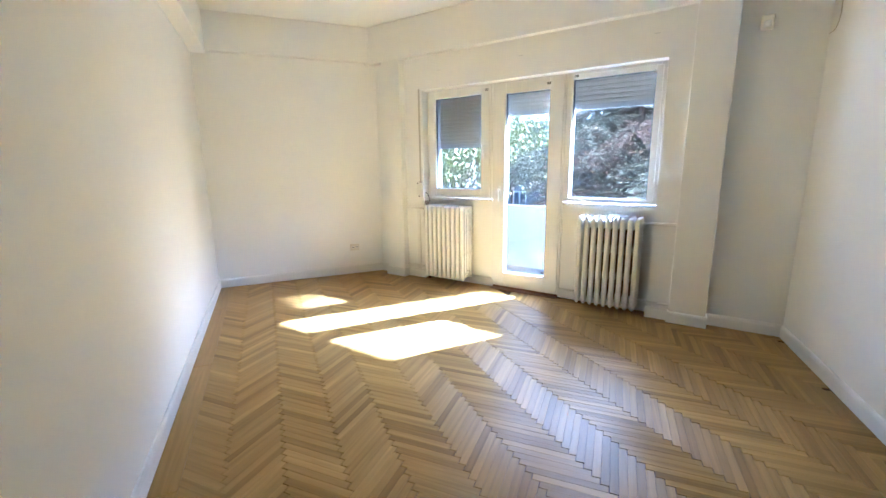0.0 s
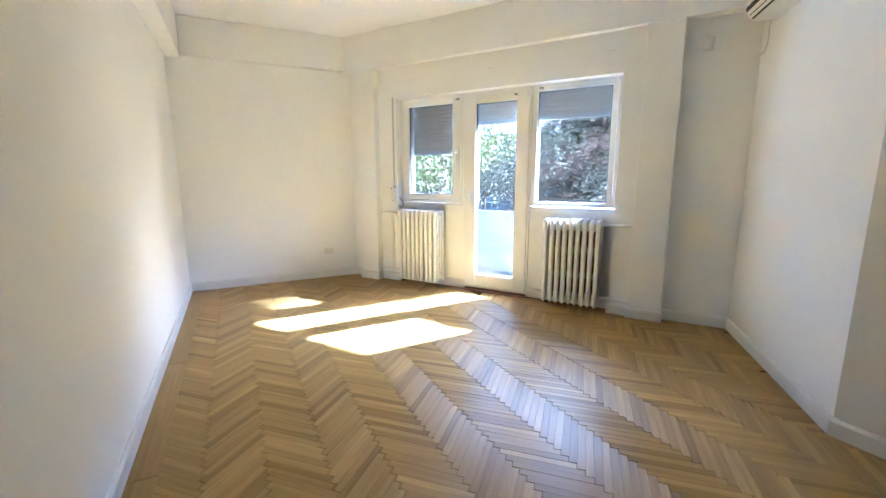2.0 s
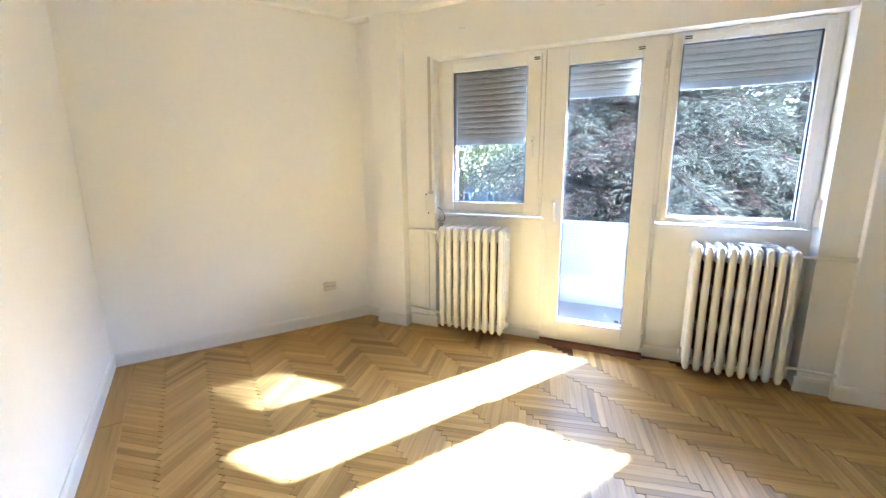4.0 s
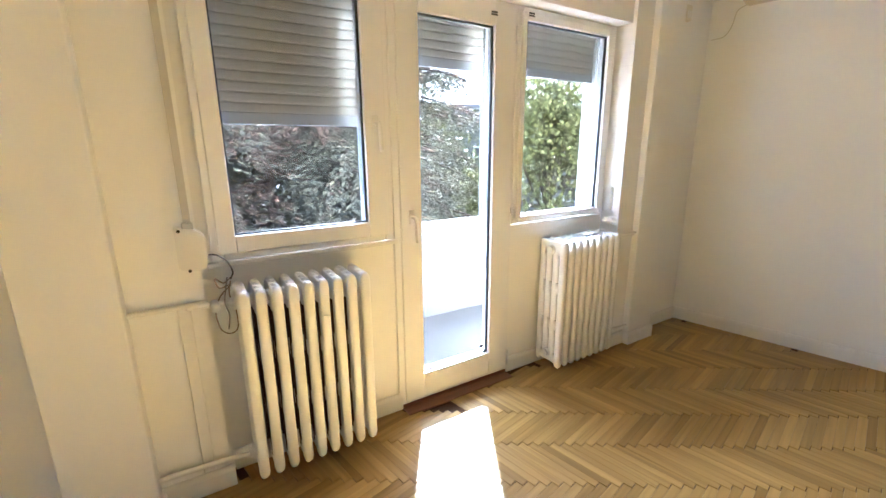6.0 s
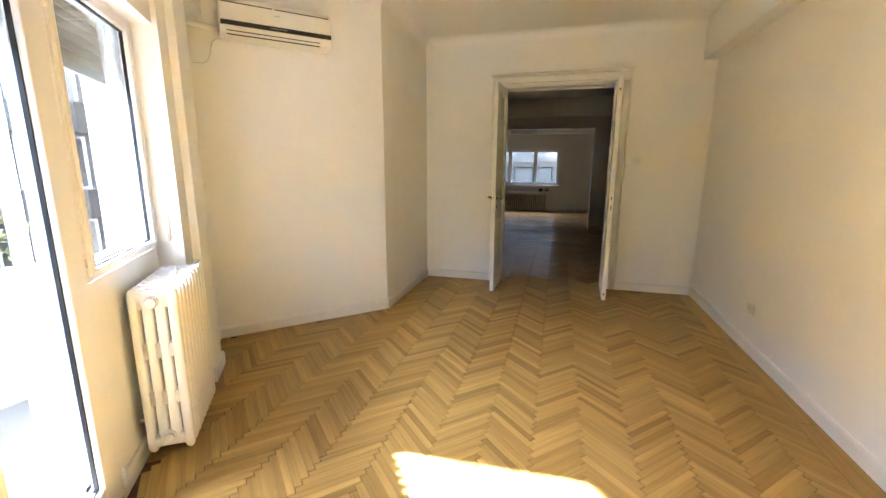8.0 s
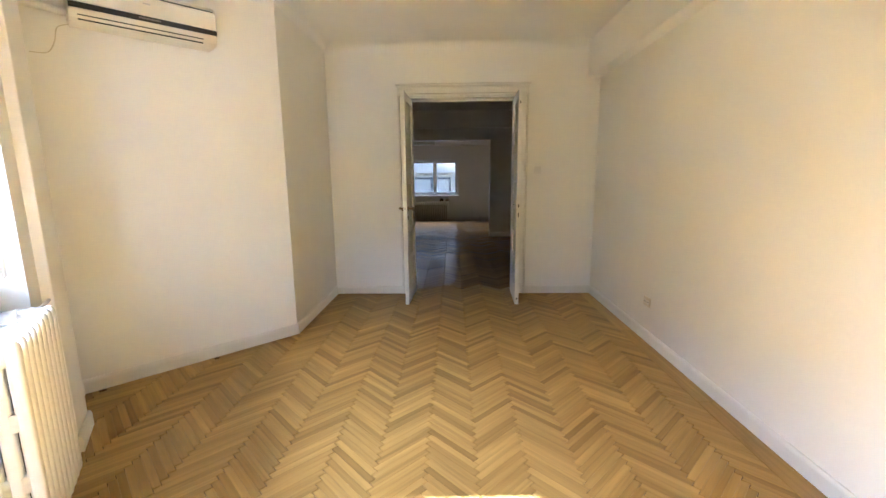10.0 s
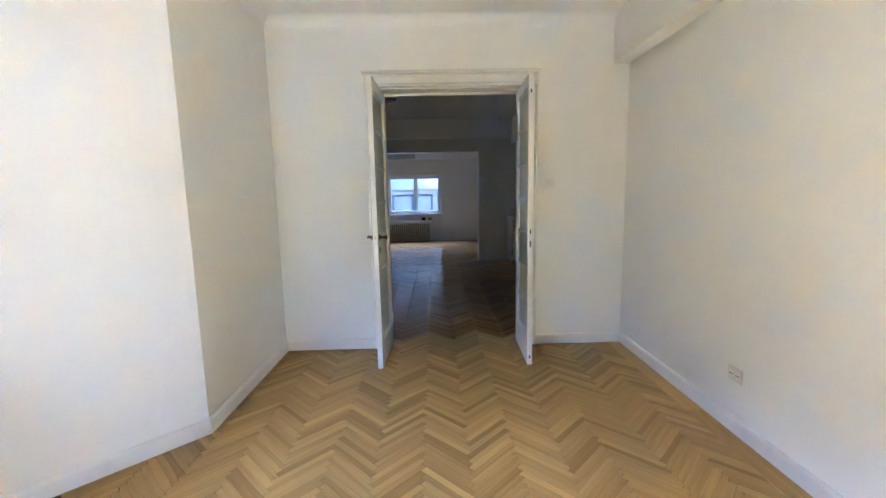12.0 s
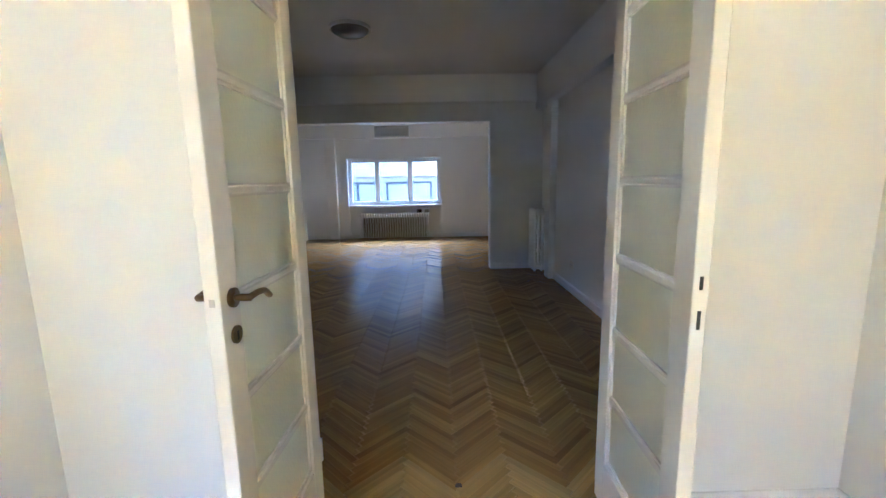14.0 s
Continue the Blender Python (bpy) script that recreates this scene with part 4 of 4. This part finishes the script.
def spruce(x, y, top, radius, seed, label, dens=1.0):
    """A conifer: tapered trunk, drooping whorls of limbs, hanging needle sprays."""
    rng = np.random.default_rng(seed)
    t = thing("spruce_tree", Matrix.Translation((x, y, GZ)), label, "tree", "conifers")
    ht = top - GZ
    bm = tube(bmesh.new(), [(0.05 * math.sin(k), 0.05 * math.cos(k * 1.3), ht * k / 8) for k in range(9)], 0.17, 10)
    for v in bm.verts:
        f = 1 - 0.9 * v.co.z / ht
        v.co.x, v.co.y = v.co.x * f, v.co.y * f
    part("trunk", bm, M_BARK, t, "brown scaly trunk", True)
    bm = bmesh.new()
    P, D, dry = [], [], []
    z = 1.6
    while z < ht - 0.25:
        rad = radius * min(1.0, 1.35 * (1 - z / ht) ** 0.6 + 0.03)
        for k in range(8):
            a = rng.uniform(0, 2 * math.pi)
            ln = rad * rng.uniform(0.65, 1.12)
            zz = z + rng.uniform(-0.15, 0.15)
            dx, dy = math.cos(a), math.sin(a)
            pts = [Vector((dx * ln * s, dy * ln * s, zz + ln * (0.10 * s - 0.36 * s * s + 0.10 * s ** 3))) for s in (0.03, 0.3, 0.55, 0.8, 1.0)]
            tube(bm, pts, 0.022 - 0.004 * (z / ht), 5)
            # flat feathery sprays: side twigs along the limb, short needle blades along each twig
            m = int(30 * ln * dens)
            s = np.linspace(0.12, 1.0, m) ** 0.8
            root = np.stack([dx * ln * s, dy * ln * s, zz + ln * (0.10 * s - 0.36 * s ** 2 + 0.10 * s ** 3)], 1)
            hand = np.where(np.arange(m) % 2, 1.0, -1.0)
            way = np.stack([dx * 0.75 - dy * hand, dy * 0.75 + dx * hand, rng.uniform(-0.75, 0.05, m)], 1) + rng.normal(size=(m, 3)) * 0.22
            way /= np.linalg.norm(way, axis=1, keepdims=True)
            long = ln * (0.10 + 0.20 * np.sin(np.pi * s ** 0.8)) * rng.uniform(0.6, 1.3, m) + 0.05
            q = np.linspace(0.08, 1.0, 11)
            tip = root[:, None, :] + way[:, None, :] * (long[:, None] * q)[..., None]
            tip[..., 2] -= 0.35 * long[:, None] * q ** 2
            across = np.cross(way, (0, 0, 1.0))
            across /= np.linalg.norm(across, axis=1, keepdims=True) + 1e-9
            flip = np.where(np.arange(11) % 2, 1.0, -1.0)
            d = way[:, None, :] + across[:, None, :] * flip[None, :, None] * 0.8 + np.array([0, 0, -0.25])
            P.append(tip.reshape(-1, 3) + rng.normal(size=(m * 11, 3)) * 0.012)
            D.append(d.reshape(-1, 3) + rng.normal(size=(m * 11, 3)) * 0.25)
            dry.append(np.repeat(rng.random(m) < (0.75 if rng.random() < 0.13 else 0.05), 11))
        z += 0.30
    part("limbs", bm, M_BARK, t, "bare brown limbs", True)
    leaves("needles", np.concatenate(P), np.concatenate(D), 0.105, 0.15, [M_SPRUCE, M_SPRUCED], t, "drooping blue-green needle sprays with dry brown tips", rng, np.concatenate(dry))
    return t


def broadleaf(x, y, top, radius, seed, label, n=9000, size=0.16):
    rng = np.random.default_rng(seed)
    t = thing("broadleaf_tree", Matrix.Translation((x, y, GZ)), label, "tree", "broadleaf trees")
    ht = top - GZ
    bm = bmesh.new()
    tube(bm, [(0.06 * math.sin(k * 2.0), 0.06 * math.cos(k), ht * 0.6 * k / 5) for k in range(6)], 0.15, 8)
    for v in bm.verts:
        k = 1 - 0.6 * v.co.z / (ht * 0.6)
        v.co.x, v.co.y = v.co.x * k, v.co.y * k
    part("trunk", bm, M_BARK, t, "grey-brown trunk", True)
    bm = bmesh.new()
    P, D = [], []
    for k in range(46):
        a, el = rng.uniform(0, 2 * math.pi), rng.uniform(-0.25, 1.45)
        r = radius * rng.uniform(0.45, 1.1)
        c = Vector((math.cos(a) * math.cos(el) * r, math.sin(a) * math.cos(el) * r, ht * 0.55 + math.sin(el) * r * 1.25))
        b0 = Vector((0, 0, ht * rng.uniform(0.35, 0.58)))
        tube(bm, smooth_path([b0, (b0 + c) / 2 + Vector((0, 0, -0.2)), c], 3), 0.025, 5)
        m = n // 46
        q = rng.normal(size=(m, 3)) * radius * 0.21 * rng.uniform(0.7, 1.3)
        P.append(q + np.array(c))
        D.append(rng.normal(size=(m, 3)) + np.array([0, 0, -0.4]))
    part("limbs", bm, M_BARK, t, "thin branching limbs", True)
    leaves("leaves", np.concatenate(P), np.concatenate(D), size, 0.33, [M_LEAF], t, "bright yellow-green leaves", rng)
    return t


spruce(8.2, 7.6, 5.3, 3.5, 3, "tall drooping blue-green spruce close to the balcony", 1.25)
spruce(12.5, 12.0, 5.5, 2.7, 5, "tall spruce farther down the yard", 0.7)
# the slender one is added for its shadow: its unseen crown breaks up the sun patches
spruce(11.5, 6.0, 10.9, 2.3, 6, "slender spruce added to dapple the sun, its crown out of view", 0.4)
broadleaf(14.9, 1.2, 4.4, 2.2, 7, "bright green broadleaf tree beyond the balcony", 11000)
broadleaf(8.5, 17.5, 3.8, 3.0, 8, "sunlit yellow-green broadleaf tree by the street")
broadleaf(13.5, 9.5, 4.4, 3.0, 15, "dense green tree standing among the spruces", 12000)
broadleaf(20.0, 7.0, 4.5, 3.0, 9, "dense green broadleaf tree in the yard")
broadleaf(3.5, 21.0, 4.0, 3.2, 10, "green broadleaf tree across the street")
broadleaf(15.5, 3.4, 0.9, 1.6, 12, "low green tree in the yard", 6000, 0.13)
broadleaf(14.0, 22.0, 5.5, 3.4, 13, "green broadleaf tree across the street")


def house(name, m, wx, wy, z1, storeys, bays, mat, label, pw=1.3, ph=1.7, z_first=1.0, st=3.0):
    """A block of flats: body, roof slab, recessed windows with frames on two fronts. Local +y is the main front."""
    h = thing(name, m, label, "building", "buildings")
    bm = B(-wx / 2, wx / 2, -wy, 0, GZ, z1)
    part("wall", bm, mat, h)
    part("roof", B(-wx / 2 - 0.4, wx / 2 + 0.4, -wy - 0.4, 0.4, z1, z1 + 0.25), M_ROOF, h)
    fm = link("window", ring_frame(bmesh.new(), -pw / 2, pw / 2, 0, ph, 0.08, 0.0, 0.05, 0), M_PVC)
    box_ = B(-pw / 2 + 0.06, pw / 2 - 0.06, 0.0, 0.02, 0.06, ph - 0.06)
    pm = link("pane", box_, M_PANE)
    mm = link("mullion", B(-0.04, 0.04, 0.0, 0.045, 0.06, ph - 0.06), M_PVC)
    for s in range(storeys):
        z = GZ + z_first + s * st
        for b in range(bays):
            x = -wx / 2 + wx * (b + 0.5) / bays
            w = share("window", fm, h, Matrix.Translation((x, 0.002, z)))
            share("pane", pm, w, I4)
            share("mullion", mm, w, I4)
    return h


# the white wing of the same building: its front looks along the balcony
def apartment_wing(m):
    """Storeys of glazed bays behind rounded parapet bands, with a blank wall beside them."""
    h = thing("apartment_wing", m, "white modernist apartment wing with rounded balcony bands", "building", "buildings")
    part("wall", B(-5.8, 7.4, -8.0, 0, GZ, 9.5), M_WING, h)
    part("roof", B(-6.1, 7.8, -8.3, 0.6, 9.5, 9.75), M_ROOF, h)
    part("downpipe", cyl(bmesh.new(), (1.2, 0.06, GZ), (1.2, 0.06, 9.4), 0.05), M_WING, h, "pale rain pipe", True)
    arc = [(7.55 + 0.5 * math.sin(q), 0.35 + 0.5 * math.cos(q)) for q in [math.pi * k / 12 for k in range(13)]]
    band = prism(bmesh.new(), [(2.25, -0.15), (2.25, 0.85)] + arc, -0.28, 0.57)
    lip = prism(bmesh.new(), [(2.2, -0.15), (2.2, 0.90)] + [(x + 0.05 * math.sin(math.pi * k / 12), y + 0.05 * math.cos(math.pi * k / 12)) for k, (x, y) in enumerate(arc)], 0.572, 0.63)
    bme, lme = link("balcony", band, M_WING), link("coping", lip, M_WING)
    for k in range(-1, 4):
        b = share("balcony", bme, h, Matrix.Translation((0, 0, 2.7 * k)))
        share("coping", lme, b, I4)
        for n, (x0, x1) in enumerate(((2.45, 4.3), (4.4, 5.85), (5.95, 7.3))):
            z0, z1 = 0.64 + 2.7 * k, 2.32 + 2.7 * k
            w = part("window", ring_frame(bmesh.new(), x0, x1, z0, z1, 0.07, 0.0, 0.06, 0), M_PVC, h)
            part("pane", B(x0 + 0.06, x1 - 0.06, 0.0, 0.03, z0 + 0.06, z1 - 0.06), M_PANE if (n + k) % 3 == 0 else M_CURT, w)
            xm = x0 + (x1 - x0) * (0.38, 0.55, 0.5)[n]
            part("mullion", B(xm - 0.035, xm + 0.035, 0.0, 0.055, z0 + 0.06, z1 - 0.06), M_PVC, w)
    return h


apartment_wing(MW @ Matrix.Translation((17.2, 3.7, 0)) @ pose(0, 0, 0, 0, 0, 90))
house("grey_house", Matrix.Translation((36, 1.0, 0)) @ pose(0, 0, 0, 0, 0, 100), 16, 10, 4.5, 3, 6, M_HOUSE, "pale grey town house with a shallow roof")
house("grey_house", Matrix.Translation((30, 32, 0)) @ pose(0, 0, 0, 0, 0, 140), 24, 10, 5, 3, 8, M_HOUSE, "pale grey house across the street")
house("beige_house", Matrix.Translation((2, 40, 0)) @ pose(0, 0, 0, 0, 0, 178), 26, 10, 6, 3, 9, M_BEIGE, "beige town house across the street")

# unseen block over the flat, added to keep sky light off the court
wall("wall_sky_block", prism(bmesh.new(), [(-0.3, -9.1), (4.2, -9.1), (4.2, 2.2), (1.95, 5.6), (-0.3, 5.9)], H + 0.25, 14.0), "unseen plain block above the flat, added to shade the court", M_BEIGE)

# the building across from the far window
M_COURT = material("court_stone_render", (0.46, 0.40, 0.32), 0.85, vary=0.08, scale=0.8, fine=14, bump=0.2)
M_COURTW = material("court_window_blind", (0.38, 0.345, 0.29), 0.4, vary=0.12, scale=1.5, fine=8, bump=0.0)
opp = thing("opposite_building", Matrix.Translation((2.5, FAR_Y - 6.5, 0)), "beige building with wide pale windows across the court", "building", "buildings")
part("wall", B(-10, 10, -6, 0, GZ, 13.5), M_COURT, opp)
M_GREYF = material("grey_metal_window_frame", (0.05, 0.05, 0.052), 0.5, vary=0.05, bump=0.0)
for z in (-0.35, 2.65):
    part("ledge", B(-10, 10, 0, 0.25, z + 1.95, z + 2.3, 0.01), M_COURT, opp)
    for i in range(9):
        x = -8 + i * 2.05
        w = part("window", ring_frame(bmesh.new(), x - 0.92, x + 0.92, z, z + 1.75, 0.09, 0.0, 0.06, 0), M_GREYF, opp)
        part("pane", B(x - 0.85, x + 0.85, 0.0, 0.02, z + 0.07, z + 1.68), M_COURTW, w)
        part("mullion", B(x - 0.05, x + 0.05, 0.0, 0.05, z + 0.07, z + 1.68), M_GREYF, w)
        part("transom", B(x - 0.85, x - 0.05, 0.0, 0.045, z + 0.80, z + 0.86), M_GREYF, w)


def car(x, y, rot, mat, label):
    c = thing("parked_car", Matrix.Translation((x, y, GZ)) @ pose(0, 0, 0, 0, 0, rot), label, "car", "parked cars")
    pr = [(-2.1, 0.35), (2.1, 0.35), (2.15, 0.7), (1.95, 0.88), (1.0, 0.98), (0.35, 1.42), (-1.1, 1.45), (-1.85, 1.0), (-2.12, 0.92)]
    bm = prism(bmesh.new(), pr, -0.85, 0.85, pose(0, 0, 0, 90, 0, 0))
    bmesh.ops.bevel(bm, geom=list(bm.edges), offset=0.07, segments=2, affect="EDGES")
    part("body", bm, mat, c, smooth=False)
    gl = [(0.82, 1.0), (0.30, 1.36), (-1.05, 1.38), (-1.6, 1.0)]
    for s in (-1, 1):
        part("side_glass", prism(bmesh.new(), gl, s * 0.852 - 0.004, s * 0.852 + 0.004, pose(0, 0, 0, 90, 0, 0)), M_PANE, c, "dark side glass")
        for wx in (-1.35, 1.35):
            w = part("wheel", cyl(bmesh.new(), (wx, s * 0.7, 0.32), (wx, s * 0.88, 0.32), 0.32, seg=20), M_GASKET, c, "black tyre")
            part("rim", cyl(bmesh.new(), (wx, s * 0.86, 0.32), (wx, s * 0.89, 0.32), 0.2, seg=16), M_STEEL, w, "grey wheel rim")
    return c


car(6.0, 22.5, 25, M_CARW, "silver car parked along the street")
car(11.0, 25.0, 25, M_CARD, "dark car parked along the street")
car(1.0, 20.5, 25, M_CARW, "silver car parked along the street")

# ---- oak herringbone floor ----
SL, SW, SX = 0.3545, 0.0365, 1.812    # stick length, width, and the x of one zigzag line
rs = random.Random(11)


def stick_mesh(name, mat, l=SL, w=SW, e=0.0006):
    """A stick with eased edges; its length along x, top at z = 0."""
    a, b = l / 2 - 0.0034, w / 2 - 0.0002
    vs = [(x * sx, y * sy, z) for x, y, z in ((a, b, -0.006), (a, b, -0.0008), (a - e, b - e, 0)) for sx, sy in ((-1, -1), (1, -1), (1, 1), (-1, 1))]
    fs = [(8, 9, 10, 11)] + [(i + 4 * k, (i + 1) % 4 + 4 * k, (i + 1) % 4 + 4 * k + 4, i + 4 * k + 4) for k in (0, 1) for i in range(4)]
    me = bpy.data.meshes.new(name)
    me.from_pydata(vs, [], fs)
    me.materials.append(mat)
    return me, vs, fs


def sticks():
    """Centres and headings of the herringbone over the three rooms."""
    r2 = math.sqrt(2)
    for i in range(-3, 13):
        for j in range(-175, 130):
            for kind in (0, 1):
                if kind == 0:
                    a, b, rot = SL / 2, SW / 2, 45
                else:
                    a, b, rot = SL + SW / 2, SW - SL / 2, -45
                a, b = a + i * SL + j * SW, b - i * SL + j * SW
                yield (a - b) / r2 + SX + SW / 2 / r2 - 4 * SL * r2 + 0.0, (a + b) / r2, rot


def in_room(x, y):
    if y < 0:
        return -0.1 < x < 5.7 and y > FAR_Y - 0.1
    q = MW.inverted() @ Vector((x, y, 0))
    s = MA.inverted() @ Vector((x, y, 0))
    return -0.1 < x and y < L + 0.12 and q.y < (0.13 if 1.25 < q.x < 2.25 else 0.26) and (x < W + 0.12 or s.y > -0.12)


me_stick, SV, SF = stick_mesh("oak_stick", M_OAK)
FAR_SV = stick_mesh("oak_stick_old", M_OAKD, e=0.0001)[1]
near, rest = [], {(45, 0): [], (-45, 0): [], (45, 1): [], (-45, 1): []}
for x, y, rot in sticks():
    if not in_room(x, y):
        continue
    if y > -0.1 and abs(x - 1.65) < 0.75 and 1.5 < y < 4.6 and len(near) < 300:
        near.append((x, y, rot))
    else:
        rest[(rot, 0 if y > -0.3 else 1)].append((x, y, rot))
for (rot, far), lst in rest.items():
    R = pose(0, 0, 0, 0, 0, rot)
    Ri = R.inverted()
    vs, fs = [], []
    for x, y, _ in lst:
        c = Ri @ Vector((x, y, rs.uniform(-0.0004, 0.0004)))
        w = 1.6 if far else 1.0
        tx, ty = rs.uniform(-0.001, 0.001) * w, rs.uniform(-0.004, 0.004) * w
        k = len(vs)
        vs += [(c.x + p[0], c.y + p[1], c.z + p[2] + p[0] * tx + p[1] * ty) for p in (FAR_SV if far else SV)]
        fs += [tuple(k + q for q in f) for f in SF]
    me = bpy.data.meshes.new("oak_sticks")
    me.from_pydata(vs, [], fs)
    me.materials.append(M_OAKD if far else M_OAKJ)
    ob = new("oak_sticks", me)
    ob.parent, ob.matrix_basis = floor_ob, R
    tagged(ob, "old parquet of the rooms beyond, their dimness put into the colour" if far else "golden herringbone parquet sticks", kind="stuff")
for x, y, rot in near:
    share("oak_stick", me_stick, floor_ob, Matrix.Translation((x, y, rs.uniform(-0.0004, 0.0004))) @ pose(0, 0, 0, rs.uniform(-0.3, 0.3), rs.uniform(-0.06, 0.06), rot))
y = 0.02
while y < L - 0.02:
    ln = min(1.25, L - 0.02 - y)
    me, _, _ = stick_mesh("border_board", M_OAK, ln, 0.115)
    share("border_board", me, floor_ob, Matrix.Translation((0.0755, y + ln / 2, 0.003)) @ pose(0, 0, 0, 0, 0, 90))
    y += ln
